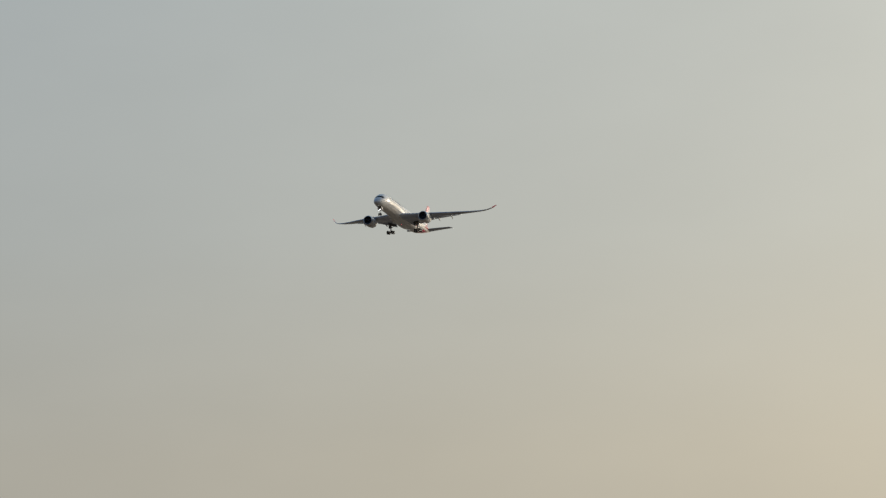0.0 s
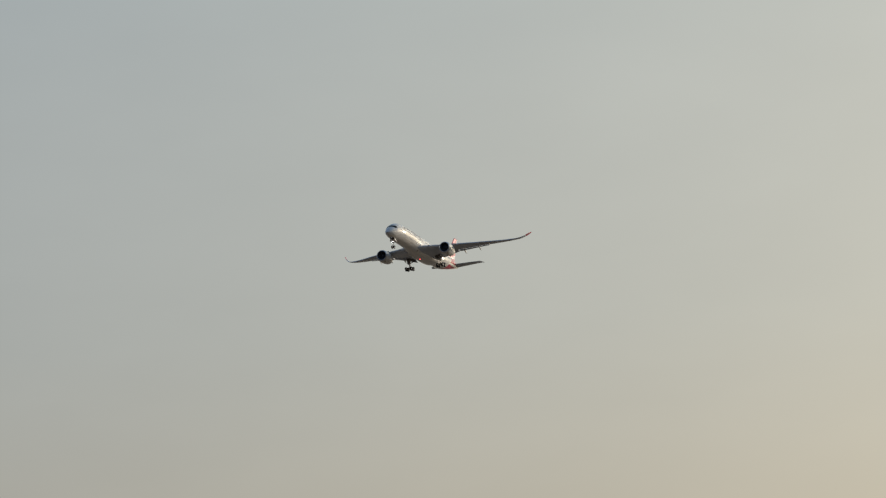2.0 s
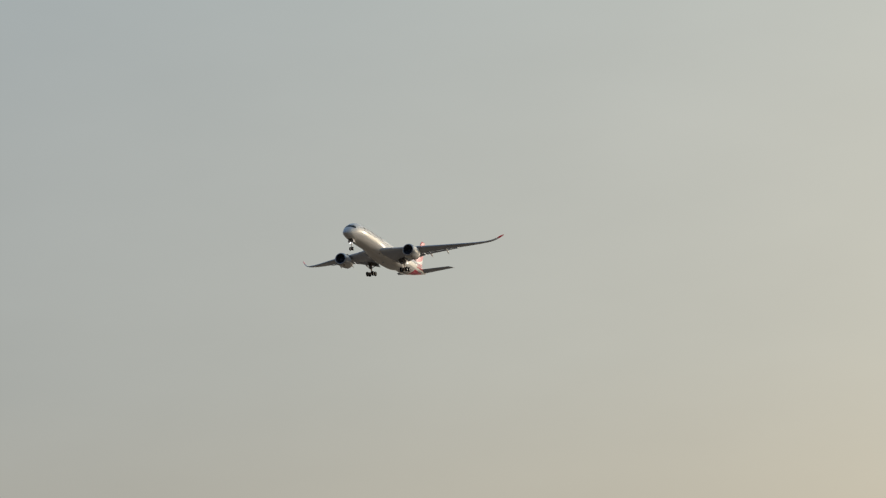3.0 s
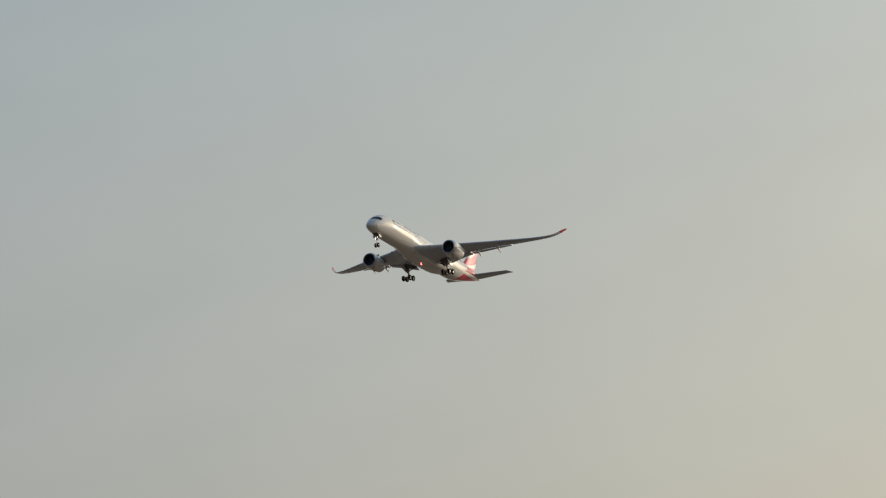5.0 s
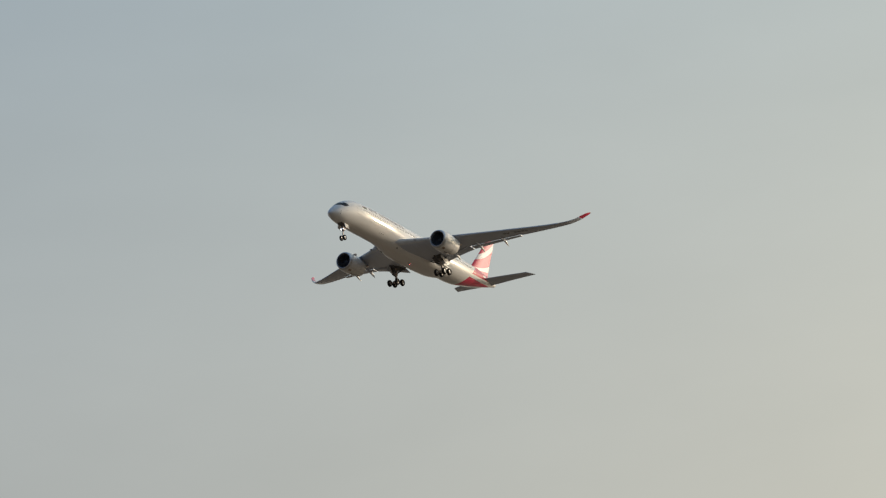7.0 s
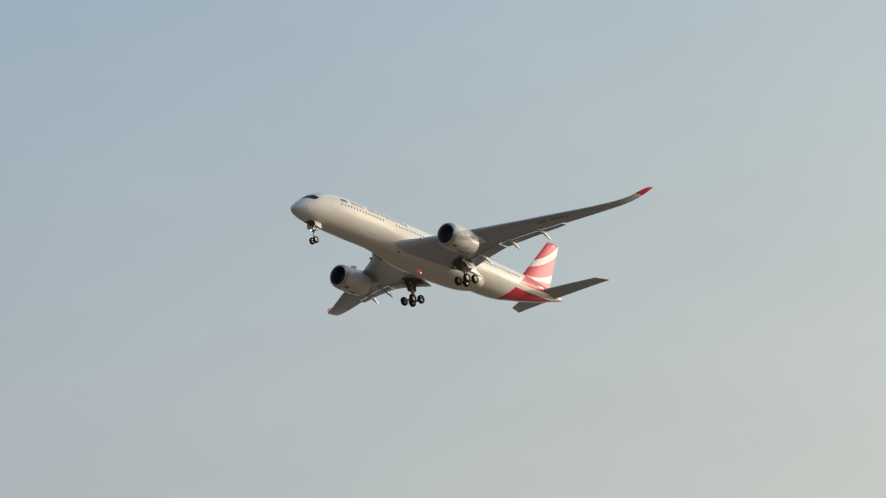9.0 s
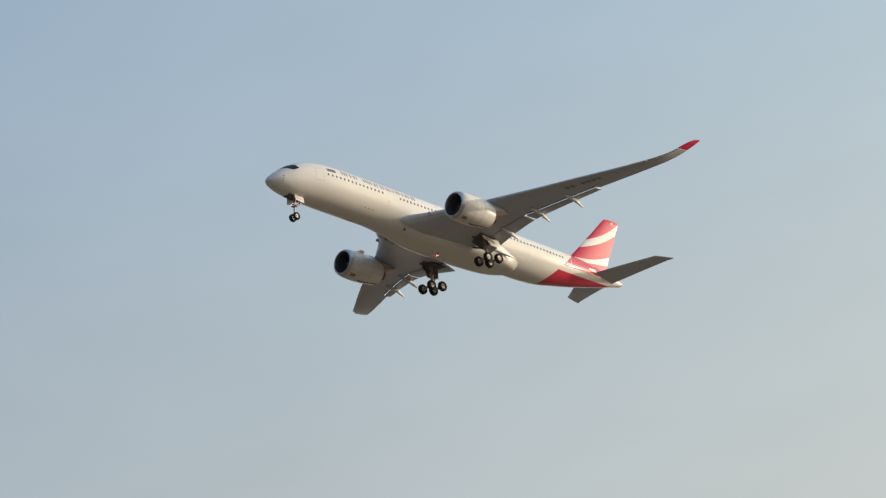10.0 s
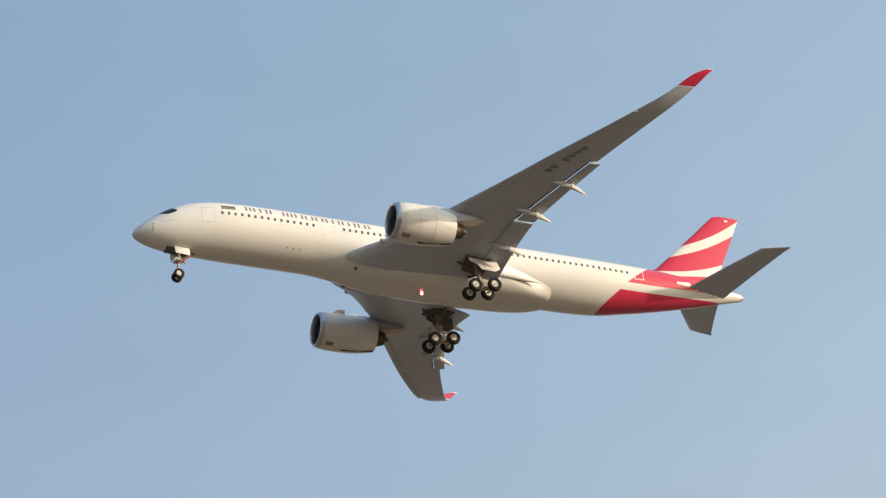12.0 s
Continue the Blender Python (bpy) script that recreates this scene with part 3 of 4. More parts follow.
def foil(c0, c1, n=12, gap=0.0):
    """Outline of an airfoil between chord fractions, as (chord, height) with height for a unit thickness: upper side aft, lower side back."""
    def half(u):
        return 5 * (0.2969 * math.sqrt(u) - 0.126 * u - 0.3516 * u * u + 0.2843 * u ** 3 - 0.1015 * u ** 4)
    us = [c0 + (c1 - c0) * (1 - math.cos(math.pi * i / n)) / 2 for i in range(n + 1)]
    up = [(u, half(u) * 1.05 + 0.04 * math.sin(math.pi * u)) for u in us]
    dn = [(u, -half(u) * 0.95 + 0.04 * math.sin(math.pi * u)) for u in reversed(us)]
    return up + dn


def wing_ring(y, side, c0=0.0, c1=1.0, n=12, d_s=0.0, d_z=0.0, tilt=0.0, lean=None):
    le, te, zl, zt, th = w_le(y), w_te(y), w_zl(y), w_zt(y), w_th(y)
    chord = te - le
    # beyond the bend the section stands up with the winglet
    slope = (w_zl(min(y + 0.05, 32.4)) - w_zl(y - 0.05)) / (min(y + 0.05, 32.4) - y + 0.05)
    a = math.atan(slope)
    ring = []
    pivot = c0
    for u, h in foil(c0, c1, n):
        hh = h * th * chord
        du = (u - pivot) * chord
        ct, st = math.cos(radians(tilt)), math.sin(radians(tilt))
        along, up = pivot * chord + du * ct + hh * st * 0.6, hh * ct - du * st
        z = zl + (zt - zl) * (pivot + (u - pivot) * ct)
        ring.append((-(le + along + d_s), side * (y - up * math.sin(a)), z + up * math.cos(a) + d_z))
    return ring


def make_wing(side):
    ys = [2.2, 3.4, 4.4, 6, 8, 10, 11.2]
    wing = part("wing", loft([wing_ring(y, side, 0, 0.86) for y in ys + [14, 17, 20.42]]
                             + [wing_ring(y, side) for y in (20.6, 23, 26, 28.2, 29, 29.8, 30.6, 31.05)]), M_GREY, airliner, "grey swept wing with flaps lowered")
    tip = [wing_ring(y, side) for y in (31.1, 31.35, 31.6, 31.9, 32.1, 32.25, 32.34)]
    part("winglet", loft(tip), M_RED, wing, "upswept red winglet")
    tip = [wing_ring(y, side) for y in (32.343, 32.36, 32.38, 32.395)]
    part("winglet_tip", loft(tip), M_WHITE, wing, "white pointed winglet tip")
    for y0, y1, word in ((3.35, 11.1, "inner"), (11.35, 20.4, "outer")):
        rings = []
        for k in range(7):
            y = y0 + (y1 - y0) * k / 6
            chord = w_te(y) - w_le(y)
            fore = 0.838 if word == "inner" else 0.869
            a = Vector((w_le(y) + fore * chord, w_zl(y) + (w_zt(y) - w_zl(y)) * fore - (0.24 if word == "inner" else 0.18)))
            b = Vector((f_s(y), f_z(y)))
            d = b - a
            nrm = Vector((-d.y, d.x)).normalized()
            rings.append([(-(a.x + d.x * u + nrm.x * h * 0.13 * d.length), side * y, a.y + d.y * u + nrm.y * h * 0.13 * d.length) for u, h in foil(0, 1, 9)])
        part("flap", loft(rings), M_GREY, wing, "lowered %s flap" % word)
    # slats, drooped ahead of the leading edge
    for y0, y1 in ((12.2, 15.4), (15.5, 18.7), (18.8, 22.0), (22.1, 25.2), (25.3, 28.3)):
        rings = []
        for k in range(4):
            y = y0 + (y1 - y0) * k / 3
            chord = w_te(y) - w_le(y)
            d = 0.16 + 0.02 * chord
            up = [(u, h) for u, h in foil(0, 0.13, 8)]
            ring = []
            for u, h in up:
                hh = h * w_th(y) * chord
                ring.append((-(w_le(y) + u * chord - d), side * y, w_zl(y) + (w_zt(y) - w_zl(y)) * u + hh * 0.9 - d * 0.75 + u * chord * 0.12))
            rings.append(ring)
        part("slat", loft(rings), M_GREY, wing)
    # pale droop nose and glove of the wing root, ahead of the grey skin
    rings = []
    for k in range(13):
        y = 2.3 + 7.0 * k / 12
        c, chord = 0.075 - 0.04 * k / 12, w_te(y) - w_le(y)
        low = foil(0, c, 10)
        rings.append([(-(w_le(y) + u * chord - 0.05), side * y, w_zl(y) + (w_zt(y) - w_zl(y)) * u + h * w_th(y) * chord * 1.02 + (0.012 if h > 0.04 else -0.012) - 0.02) for u, h in low])
    part("droop_nose", loft(rings), M_NOSE, wing, "pale drooped wing-root leading edge")
    # dark strip added along the outer flap's slit to paint its shade
    rings = []
    for k in range(7):
        y = 11.5 + 8.8 * k / 6
        chord = w_te(y) - w_le(y)
        ring = []
        for u, dz in ((0.835, 0.0), (0.862, 0.0), (0.862, 0.05), (0.835, 0.05)):
            h = foil(u, u + 0.001, 1)[3][1] * w_th(y) * chord
            ring.append((-(w_le(y) + u * chord), side * y, w_zl(y) + (w_zt(y) - w_zl(y)) * u + h - 0.03 + dz))
        rings.append(ring)
    part("flap_shroud", loft(rings), M_DGREY, wing, "dark strip painting the shade ahead of the flap")
    # flap track fairings: slender canoes whose tails droop with the flaps
    for y, ln, r, tail_s, tail_z in ((7.7, 3.4, 0.38, 37.2, -2.35), (12.77, 3.8, 0.36, 38.13, -1.55), (17.21, 3.5, 0.33, 39.9, -0.75)):
        rings = []
        for i in range(15):
            u = i / 14
            rr = r * max(0.02, math.sin(math.pi * u ** 0.9)) ** 0.62
            s = tail_s - ln * (1 - u)
            base = w_zl(y) + (w_zt(y) - w_zl(y)) * min(1, (s - w_le(y)) / (w_te(y) - w_le(y))) - 0.28
            blend = max(0, (u - 0.45) / 0.55)
            z = base * (1 - blend ** 1.3) + tail_z * blend ** 1.3
            rings.append([(-s, side * (y + rr * 0.62 * math.cos(k * math.tau / 14)), z + rr * math.sin(k * math.tau / 14)) for k in range(14)])
        part("flap_fairing", loft(rings[:9]), M_GREY, wing, "grey flap track fairing")
        part("fairing_tail", loft([[(p[0] - 0.06, p[1], p[2] - 0.03) for p in r] for r in rings[8:]]), M_WHITE, wing, "white drooped fairing tail")
    # aileron seam and underwing registration bars
    y0 = 18.5
    for k in range(7):
        if k == 2:
            continue
        bm = bmesh.new()
        y = y0 + 0.62 * k
        c = 0.27
        quad = []
        for dy, du in ((0, 0), (0.15, 0), (0.15, 0.16), (0, 0.16), (0.27, 0), (0.42, 0), (0.42, 0.12), (0.27, 0.12)):
            yy = y + dy
            u = c + du
            ch = w_te(yy) - w_le(yy)
            h = foil(u, u + 0.001, 1)[3][1] * w_th(yy) * ch
            quad.append(Vector((-(w_le(yy) + u * ch), side * yy, w_zl(yy) + (w_zt(yy) - w_zl(yy)) * u + h - 0.012)))
        slab(bm, quad[:4], 0.02, (0, 0, 1))
        slab(bm, quad[4:], 0.02, (0, 0, 1))
        if side > 0:
            part("marking_bar", bm, M_MARK, wing)
        else:
            bm.free()
    lamp_unit((-23.5, side * 5.0, -1.46), 0.18, wing, "lit wing-root landing lamp")
    if side < 0:
        # this wing bends up a little less under its load
        for ob in [wing] + list(wing.children):
            for v in ob.data.vertices:
                y = abs(v.co.y)
                u = min(1, max(0, (y - 14) / 13))
                give = u * u * (3 - 2 * u) * min(1, max(0, (32.4 - y) / 2.6))
                v.co.z -= 0.42 * give
                v.co.x -= 0.2 * give


# ---- engines


def make_engine(side):
    c = Vector((-22.3, side * 10.69, -2.82))
    outer = [(0.0, 1.56), (0.04, 1.66), (0.14, 1.74), (0.45, 1.838)]
    cowl = [(0.45, 1.838), (0.48, 1.828), (0.51, 1.85), (1.2, 1.95), (2.2, 1.99), (3.4, 1.96), (4.6, 1.84), (5.6, 1.68), (6.2, 1.55), (6.2, 1.50), (5.4, 1.56), (4.4, 1.60)]
    eng = part("engine", turned(cowl, c, n=48), M_WHITE, airliner, "white turbofan engine nacelle")
    part("inlet_lip", turned(outer[::-1] + [(0.04, 1.49), (0.22, 1.44), (0.5, 1.44)], c, n=48), M_LIP, eng, "bare metal inlet lip")
    part("inlet_duct", turned([(0.5, 1.44), (0.9, 1.47), (1.5, 1.5), (2.0, 1.5)], c, n=48), M_DARK, eng)
    part("spinner", turned([(0.85, 0.01), (0.95, 0.12), (1.2, 0.28), (1.5, 0.4), (1.9, 0.45)], c, n=24, caps=True), M_DARK, eng)
    bm = bmesh.new()
    for k in range(22):
        a = k * math.tau / 22
        rings = []
        for r, tw, w in ((0.42, 0.25, 0.16), (0.9, 0.7, 0.2), (1.47, 1.05, 0.24)):
            rad, tan = Vector((0, math.cos(a), math.sin(a))), Vector((0, -math.sin(a), math.cos(a)))
            ch = Vector((-math.cos(tw), 0, 0)) + tan * math.sin(tw)
            th = Vector((math.sin(tw), 0, 0)) * 0.02 + tan * 0.02 * math.cos(tw)
            p = c + Vector((-1.75, 0, 0)) + rad * r
            rings.append([p - ch * w + th, p + ch * w + th, p + ch * w - th, p - ch * w - th])
        loft(rings, bm=bm)
    part("fan", bm, M_DARK, eng, "dark fan blades")
    part("fan_disc", turned([(1.98, 1.5), (2.0, 0.3)], c, n=32, caps=True), M_DARK, eng)
    part("core_cowl", turned([(4.4, 1.15), (5.4, 1.14), (6.2, 1.0), (6.8, 0.82), (7.3, 0.66), (7.3, 0.60), (6.5, 0.64)], c, n=36), M_HOT, eng, "heat-stained core exhaust nozzle")
    part("exhaust_plug", turned([(6.4, 0.5), (7.1, 0.42), (7.6, 0.24), (7.9, 0.02)], c, n=24, caps=True), M_HOT, eng)
    part("bypass_duct", turned([(4.4, 1.60), (4.42, 1.15)], c, n=36), M_DARK, eng)
    # strake on the cowl's inboard shoulder
    y_in = c.y - side * 1.35
    z_in = c.z + 1.42
    bm = loft([[(-23.6, y_in, z_in - 0.1), (-23.62, y_in + 0.03, z_in - 0.1), (-25.0, y_in + 0.03, z_in - 0.06), (-25.0, y_in, z_in - 0.06)],
               [(-24.3, y_in - side * 0.28, z_in + 0.3), (-24.3, y_in - side * 0.26, z_in + 0.3), (-25.0, y_in - side * 0.26, z_in + 0.3), (-25.0, y_in - side * 0.28, z_in + 0.3)]])
    part("strake", bm, M_WHITE, eng)
    # latch fairing along the keel, and a faded badge low on the port flank
    bm = slab(bmesh.new(), [c + Vector((-2.6, 0.1, -1.985)), c + Vector((-4.2, 0.14, -1.87)), c + Vector((-6.1, 0.14, -1.58)), c + Vector((-6.1, -0.14, -1.58)), c + Vector((-4.2, -0.14, -1.87)), c + Vector((-2.6, -0.1, -1.985))], 0.1, (0, 0, 1))
    part("latch_fairing", bm, M_HOT, eng)
    a = radians(-62)
    skin = glide([p[0] for p in cowl[:9]], [p[1] for p in cowl[:9]])
    on_cowl = lambda x, b, out: c + Vector((-x, (skin(x) + out) * math.cos(b), (skin(x) + out) * math.sin(b)))
    rows = [[on_cowl(0.8 + 0.8 * i / 4, a - 0.26 * j / 5, 0.012) for j in range(6)] + [on_cowl(0.8 + 0.8 * i / 4, a - 0.26 * j / 5, -0.02) for j in range(5, -1, -1)] for i in range(5)]
    part("cowl_badge", loft(rows), M_BADGE, eng, "faded brown badge")
    # seams round the cowl: fan cowl's front and the reverser's front
    for x in (2.35, 3.95):
        rows = [[on_cowl(u, k * math.tau / 48, o) for k in range(48)] for u, o in ((x, -0.01), (x, 0.006), (x + 0.035, 0.006), (x + 0.035, -0.01))]
        part("cowl_seam", loft(rows, caps=False), M_SEAM, eng)
    # pylon: from the cowl's crown back under the wing
    rings = []
    for s, w, lo, hi in ((23.9, 0.05, -1.0, -0.88), (25.0, 0.26, -1.05, -0.55), (26.8, 0.36, -1.15, -0.38), (28.3, 0.46, -2.1, -0.45), (29.4, 0.50, -2.25, -0.7), (30.4, 0.46, -2.05, -0.8), (31.2, 0.32, -1.7, -0.85), (31.9, 0.06, -1.3, -0.95)):
        mid = (lo + hi) / 2
        rings.append([(-s, c.y + w * math.cos(a), mid + (hi - lo) / 2 * math.sin(a)) for a in (k * math.tau / 16 for k in range(16))])
    part("pylon", loft(rings), M_GREY, eng, "grey engine pylon")
    # metal fairing along the pylon's keel behind the cowl; its pale tan includes the sunlight it catches
    rings = []
    for s, w, lo, hi in ((28.3, 0.40, -2.15, -1.75), (29.0, 0.50, -2.30, -1.62), (29.9, 0.54, -2.27, -1.50), (30.8, 0.47, -2.02, -1.35), (31.6, 0.32, -1.66, -1.2), (32.2, 0.08, -1.36, -1.1)):
        rings.append([(-s, c.y + w * math.cos(a) * (1 if math.sin(a) > -0.3 else 0.8), (lo + hi) / 2 + (hi - lo) / 2 * math.sin(a)) for a in (k * math.tau / 16 for k in range(16))])
    part("pylon_fairing", loft(rings), M_KEEL_SUNLIT, eng, "tan metal pylon fairing with sunlight in its pale colour")


# ---- tail


def sheet_ring(le, te, y, z, side, th, n=10, upright=False):
    ring = []
    for u, h in foil(0, 1, n):
        h -= 0.04 * math.sin(math.pi * u)
        s, o = le + (te - le) * u, h * th * (te - le)
        ring.append((-s, o, z) if upright else (-s, side * y, z + o))
    return ring


def make_tail():
    rows = [(54.6, 62.3, 2.3, 0.10), (55.6, 62.82, 3.4, 0.10), (57.55, 63.6, 5.4, 0.10), (60.4, 64.87, 8.35, 0.095), (62.65, 65.86, 10.75, 0.09), (63.05, 66.02, 11.12, 0.085), (63.7, 66.1, 11.3, 0.05)]
    fin = part("fin", loft([sheet_ring(a, b, 0, z, 1, th, upright=True) for a, b, z, th in rows]), M_FIN, airliner, "red fin with white swoosh stripes")
    rows = [(52.0, 57, 2.8, 0.03), (53.9, 58, 3.02, 0.06), (55.1, 58.5, 3.3, 0.09), (55.75, 58.6, 3.6, 0.1)]
    part("dorsal_fillet", loft([sheet_ring(a, b, 0, z, 1, th, upright=True) for a, b, z, th in rows]), M_RED, fin, "red fillet ahead of the fin")
    for side in (1, -1):
        part("fin_mark", slab(bmesh.new(), [Vector((-64.35, side * 0.115, 10.95)), Vector((-64.75, side * 0.10, 10.95)), Vector((-64.75, side * 0.10, 10.7)), Vector((-64.35, side * 0.115, 10.7))], 0.05, (0, 1, 0)), M_WHITE, fin, "small white mark")
        rows = [(57.8, 62.9, 0.6, 0.86), (58.6, 63.25, 1.6, 1.05), (61.15, 64.7, 5.2, 1.76), (63.5, 66.05, 8.45, 2.38), (64.7, 66.3, 8.86, 2.46), (66.25, 66.5, 9.25, 2.55)]
        tp = part("tailplane", loft([sheet_ring(a, b, y, z, side, 0.09) for a, b, y, z in rows]), M_GREY, airliner, "grey tailplane")


# ---- landing gear


def make_wheel(c, r, w, gear):
    """Tyre and rim on an axle along y."""
    h = w / 2
    prof = [(-h * 0.8, r * 0.51), (-h, r * 0.62), (-h, r * 0.84), (-h * 0.72, r * 0.96), (-h * 0.3, r), (h * 0.3, r), (h * 0.72, r * 0.96), (h, r * 0.84), (h, r * 0.62), (h * 0.8, r * 0.51)]
    part("tyre", turned(prof, c, "y", 28), M_TYRE, gear)
    prof = [(-h * 0.78, 0.02), (-h * 0.8, r * 0.16), (-h * 0.55, r * 0.22), (-h * 0.6, r * 0.44), (-h * 0.82, r * 0.53), (h * 0.82, r * 0.53), (h * 0.6, r * 0.44), (h * 0.55, r * 0.22), (h * 0.8, r * 0.16), (h * 0.78, 0.02)]
    part("rim", turned(prof, c, "y", 24, caps=True), M_RIM, gear, "pale wheel rim")


def make_main_gear(side):
    top, hub = Vector((-33.2, side * 5.0, -1.7)), Vector((-33.65, side * 5.38, -5.5))
    bm = bmesh.new()
    mid = top.lerp(hub, 0.55)
    tube(bm, top, mid, 0.27, 0.25, 16)
    tube(bm, mid, hub, 0.19, 0.19, 16)
    tube(bm, mid + Vector((0, 0, 0.12)), mid - Vector((0, 0, 0.05)), 0.32, 0.32, 16)
    gear = part("main_gear", bm, M_STEEL, airliner, "lowered four-wheel main landing gear")
    # the bogie hangs with its front wheels low or high by a few degrees
    tilt = radians(BOGIE_TILT)
    fore = Vector((math.cos(tilt), 0, math.sin(tilt)))
    bm = tube(bmesh.new(), hub - fore * 1.15, hub + fore * 1.15, 0.17, 0.17, 12)
    for k in (-1, 1):
        tube(bm, hub + fore * 1.02 * k - Vector((0, 0.95, 0)), hub + fore * 1.02 * k + Vector((0, 0.95, 0)), 0.11, 0.11, 10)
    part("bogie_beam", bm, M_STEEL, gear)
    for k in (-1, 1):
        for j in (-1, 1):
            make_wheel(hub + fore * 1.02 * k + Vector((0, 0.87 * j, 0)), 0.70, 0.53, gear)
    bm = tube(bmesh.new(), mid, (-33.4, side * 2.9, -2.8), 0.12, 0.12)
    tube(bm, mid + Vector((0, 0, 0.2)), (-31.2, side * 4.6, -2.1), 0.11, 0.11)
    part("side_brace", bm, M_DGREY, gear, "dark side brace")
    bm = tube(bmesh.new(), hub + Vector((-0.25, 0, 0.1)), mid + Vector((-0.5, 0, -0.5)), 0.06)
    tube(bm, mid + Vector((-0.5, 0, -0.5)), mid + Vector((-0.2, 0, 0.2)), 0.06)
    part("torque_link", bm, M_STEEL, gear)
    # leg door outboard of the strut, dark on the inside
    rim = [Vector((-32.2, side * 5.75, -2.0)), Vector((-35.2, side * 5.75, -2.2)), Vector((-35.5, side * 6.0, -3.3)), Vector((-34.9, side * 6.12, -3.75)), Vector((-33.5, side * 6.12, -3.7)), Vector((-33.0, side * 5.95, -3.0)), Vector((-32.4, side * 5.9, -2.85))]
    door = part("gear_door", slab(bmesh.new(), rim, 0.07, (0, 1, 0.15)), M_WHITE, gear, "white leg door")
    mid_rim = sum(rim, Vector()) / len(rim)
    part("door_liner", slab(bmesh.new(), [mid_rim + (p - mid_rim) * 0.93 - Vector((0, side * 0.06, 0)) for p in rim], 0.03, (0, 1, 0.15)), M_DGREY, gear, "dark door lining")
    # dark plate painting the shade of the open bay in the wing root
    bm = slab(bmesh.new(), [Vector((-32.3, side * 3.9, -2.66)), Vector((-34.6, side * 3.5, -2.82)), Vector((-34.6, side * 5.9, -2.4)), Vector((-32.0, side * 5.9, -2.22))], 0.25, (0, 0, 1))
    part("gear_bay", bm, M_DGREY, gear, "dark plate for the shade of the open wheel bay")


def make_nose_gear():
    top, hub = Vector((-4.65, 0, -2.5)), Vector((-4.51, 0, -5.65))
    mid = top.lerp(hub, 0.5)
    bm = tube(bmesh.new(), top, mid, 0.16, 0.15)
    tube(bm, mid, hub, 0.11, 0.11)
    tube(bm, hub - Vector((0, 0.45, 0)), hub + Vector((0, 0.45, 0)), 0.09, 0.09)
    tube(bm, mid + Vector((0, -0.25, 0.1)), mid + Vector((0, 0.25, 0.1)), 0.12, 0.12)
    gear = part("nose_gear", bm, M_STEEL, airliner, "lowered twin-wheel nose landing gear")
    for j in (-1, 1):
        make_wheel(hub + Vector((0, 0.36 * j, 0)), 0.53, 0.4, gear)
        bm = slab(bmesh.new(), [Vector((-4.0, 0.7 * j, -2.85)), Vector((-5.5, 0.7 * j, -2.9)), Vector((-5.5, 0.85 * j, -3.75)), Vector((-4.05, 0.85 * j, -3.65))], 0.05, (0, 1, 0.1))
        part("gear_door", bm, M_WHITE, gear, "white nose gear door")
        lamp_unit(mid + Vector((0.4, 0.24 * j, 0.1)), 0.19, gear, "lit landing lamp on the nose leg", 0.36)
    bm = tube(bmesh.new(), mid + Vector((0, 0, -0.2)), (-6.2, 0, -2.85), 0.11, 0.11)
    part("drag_brace", bm, M_BRACE, gear, "dark red drag brace")
    # closed dark plate instead of a hollow bay, its shade given by colour
    bm = slab(bmesh.new(), [Vector((-3.3, -0.65, -2.87)), Vector((-5.6, -0.65, -2.95)), Vector((-5.6, 0.65, -2.95)), Vector((-3.3, 0.65, -2.87))], 0.12, (0, 0, 1))
    part("gear_bay", bm, M_DGREY, gear, "dark plate for the shade of the open nose wheel bay")


BOGIE_TILT = -10
BEACON_AT = (-29.55, 0.1, -3.60)
# seconds and bearing of its flashes
BEACON_PHASE = [(0, 17), (2.2, 19), (5.0, 23.5), (6.4, 26.6), (9.2, 38), (10.6, 48), (12.0, 65)]
make_fuselage()
make_belly()
beacon_drum = make_skin_details()
for side in (1, -1):
    make_wing(side)
    make_engine(side)
    make_main_gear(side)
make_tail()
make_nose_gear()
make_windows()


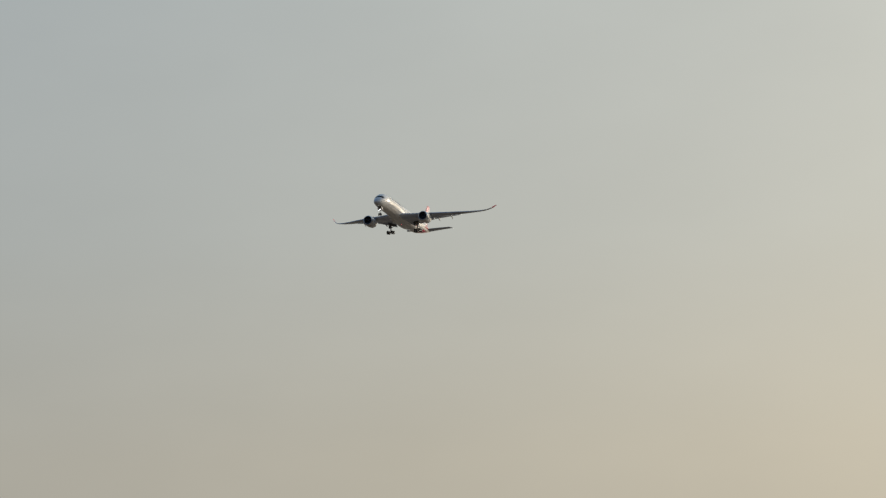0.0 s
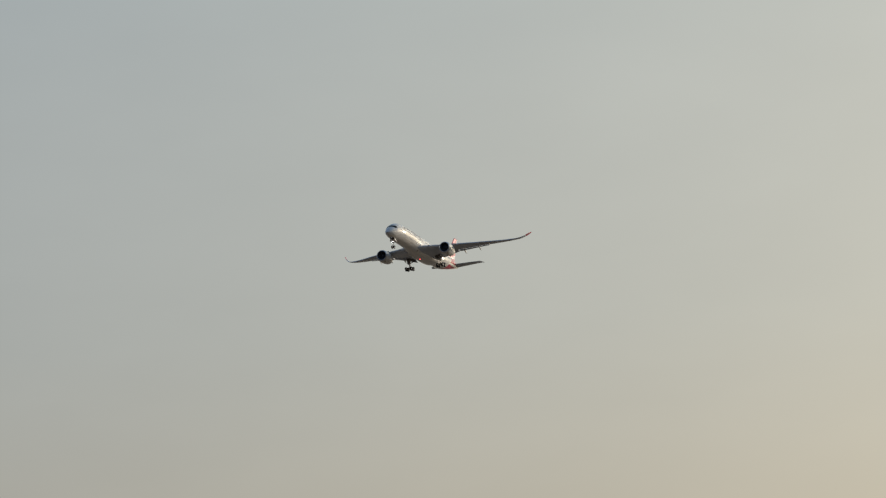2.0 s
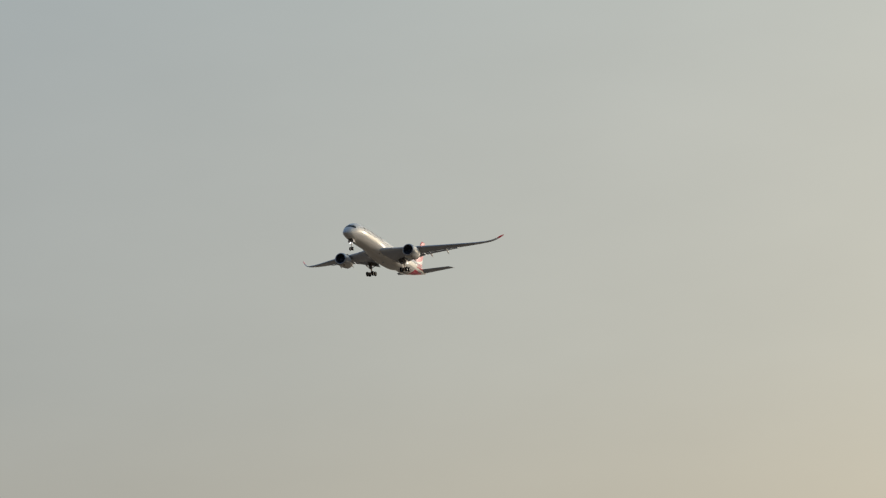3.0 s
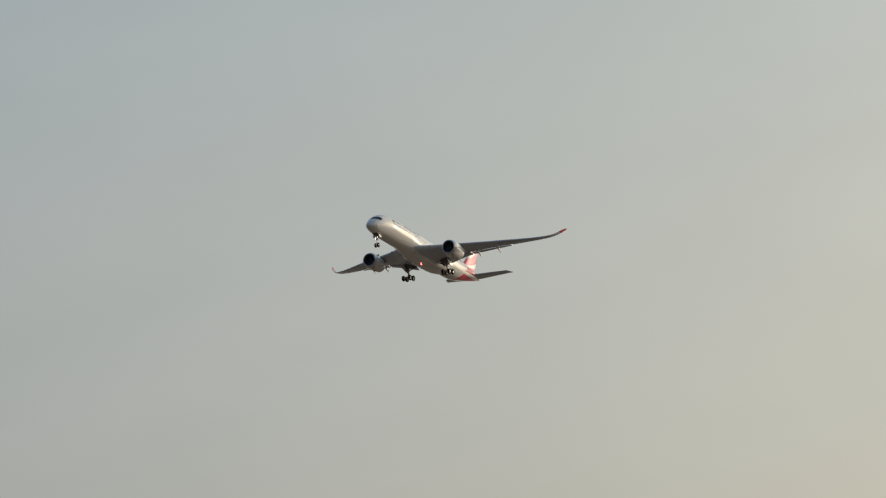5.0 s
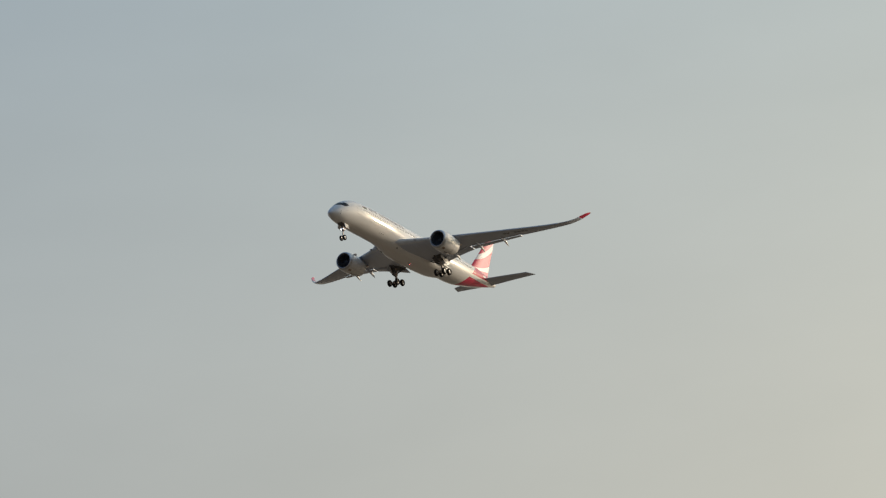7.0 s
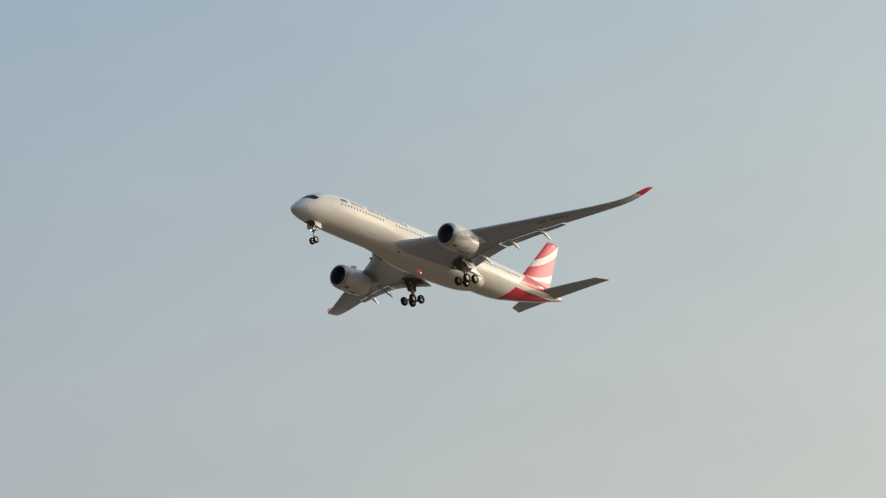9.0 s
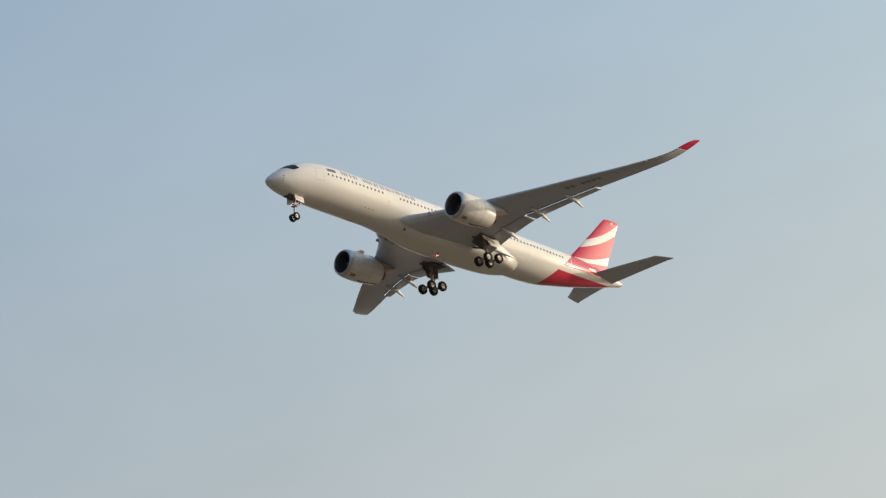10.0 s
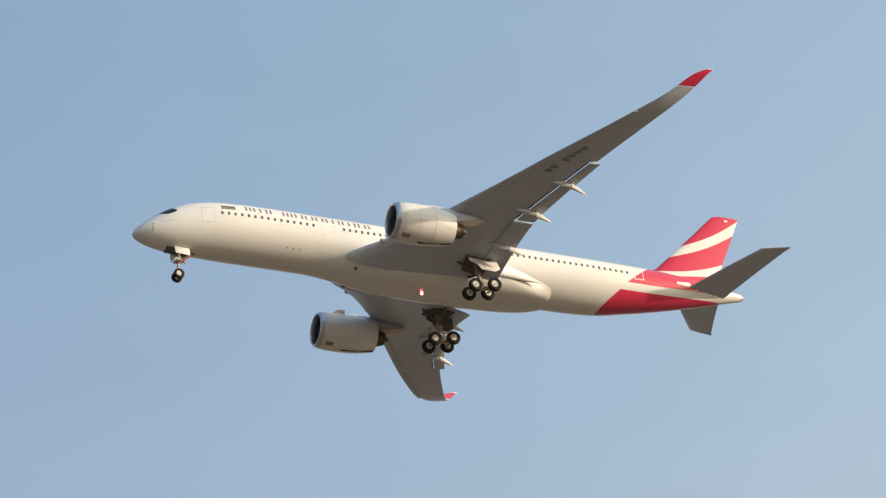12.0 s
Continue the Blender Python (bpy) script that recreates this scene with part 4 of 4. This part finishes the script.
# ---------------------------------------------------------------- the bird
def make_bird():
    dark = paint("dark_plumage", (0.035, 0.033, 0.035), dirt=(0.07, 0.065, 0.06), amount=0.3, rough=0.8, coat=0)
    bird = tagged(new("bird"), "small dark bird flapping past in flight", "bird")
    prof = [(0.17, 0.004, 0.01), (0.155, 0.012, 0.012), (0.14, 0.02, 0.016), (0.115, 0.024, 0.016), (0.09, 0.028, 0.008), (0.05, 0.044, 0), (0.0, 0.05, 0), (-0.06, 0.038, 0.004), (-0.10, 0.024, 0.006)]
    bm = loft([[(x, r * math.cos(k * math.tau / 14), z + r * 0.95 * math.sin(k * math.tau / 14)) for k in range(14)] for x, r, z in prof])
    SIZE = 0.60
    bmesh.ops.scale(bm, vec=(SIZE,) * 3, verts=bm.verts)
    part("body", bm, dark, bird)
    bm = loft([[(-0.09, 0.022, 0.012), (-0.09, -0.022, 0.012), (-0.09, -0.022, -0.004), (-0.09, 0.022, -0.004)],
               [(-0.2, 0.05, 0.008), (-0.2, -0.05, 0.008), (-0.2, -0.05, 0.003), (-0.2, 0.05, 0.003)]])
    bmesh.ops.scale(bm, vec=(SIZE,) * 3, verts=bm.verts)
    part("tail", bm, dark, bird)
    wings = []
    for side in (1, -1):
        rings = []
        for y, f, b, th in ((0.0, 0.045, -0.085, 0.016), (0.07, 0.065, -0.08, 0.014), (0.14, 0.07, -0.065, 0.011), (0.21, 0.055, -0.045, 0.008), (0.26, 0.035, -0.025, 0.005), (0.29, 0.012, -0.01, 0.003)):
            m = (f + b) / 2
            rings.append([(f, side * y, 0), (m + 0.02, side * y, th), (b, side * y, 0.001), (m, side * y, -th * 0.3)])
        bm = loft(rings)
        bmesh.ops.scale(bm, vec=(SIZE,) * 3, verts=bm.verts)
        w = part("bird_wing", bm, dark, bird)
        w.location = (0, side * 0.03, 0.03)
        wings.append(w)
    return bird, wings


the_bird, bird_wings = make_bird()
# where the bird crosses, flying off at a slant: seconds, bearing, height, distance
BIRD_WAY = [(0.0, -152.2, 7.15, 30.2), (0.2, -156.3, 7.3, 32.7), (0.3, -158.15, 7.37, 34.0), (0.4, -160.2, 7.41, 35.3), (0.5, -161.84, 7.38, 36.6), (0.6, -163.28, 7.31, 37.9), (0.7, -164.7, 7.19, 39.2),
            (0.8, -166.0, 7.05, 40.5), (0.9, -167.28, 6.88, 41.8), (1.0, -168.45, 6.78, 43.0), (1.1, -169.63, 6.6, 44.3), (1.2, -170.75, 6.42, 45.6)]
# seconds, wing lift and forward reach in degrees
BEATS = [(0.0, 40, 10), (0.1, -20, 0), (0.2, 50, 10), (0.3, -8, 0), (0.4, 4, 0), (0.5, 84, 16), (0.6, 12, 5), (0.7, 82, 30), (0.8, 0, 0), (0.9, -5, 0), (1.0, 10, 0), (1.1, 28, 4)]


def motions():
    walk(airliner, [(t, pose(*way)) for t, *way in FLIGHT])
    way = [(t, EYE + heading(b, h) * d) for t, b, h, d in BIRD_WAY]
    (ta, pa), (tb, pb) = way[2], way[-1]
    v = (pb - pa) / (tb - ta)
    way += [(t, pb + v * (t - tb)) for t in (2.0, 5.0, 12.0)]
    turn = math.degrees(math.atan2(v.y, v.x))
    walk(the_bird, [(t, pose(*q, -20, -3, turn)) for t, q in way])
    beats = BEATS + [(1.2 + 0.1 * k, 60 if k % 2 == 0 else -20, 0) for k in range(109)]
    # the added drum turns once in 1.4 s, so the steady pane seems to flash
    times, bearings = zip(*BEACON_PHASE)
    walk(beacon_drum, [(0.2 * k, pose(*BEACON_AT, 0, 0, float(np.interp(0.2 * k, times, bearings)) + 360 * (0.2 * k - 12) / 1.4)) for k in range(61)])
    for w, side in zip(bird_wings, (1, -1)):
        walk(w, [(t, pose(0, side * 0.03, 0.03, side * a, reach, 0)) for t, a, reach in beats])


motions()
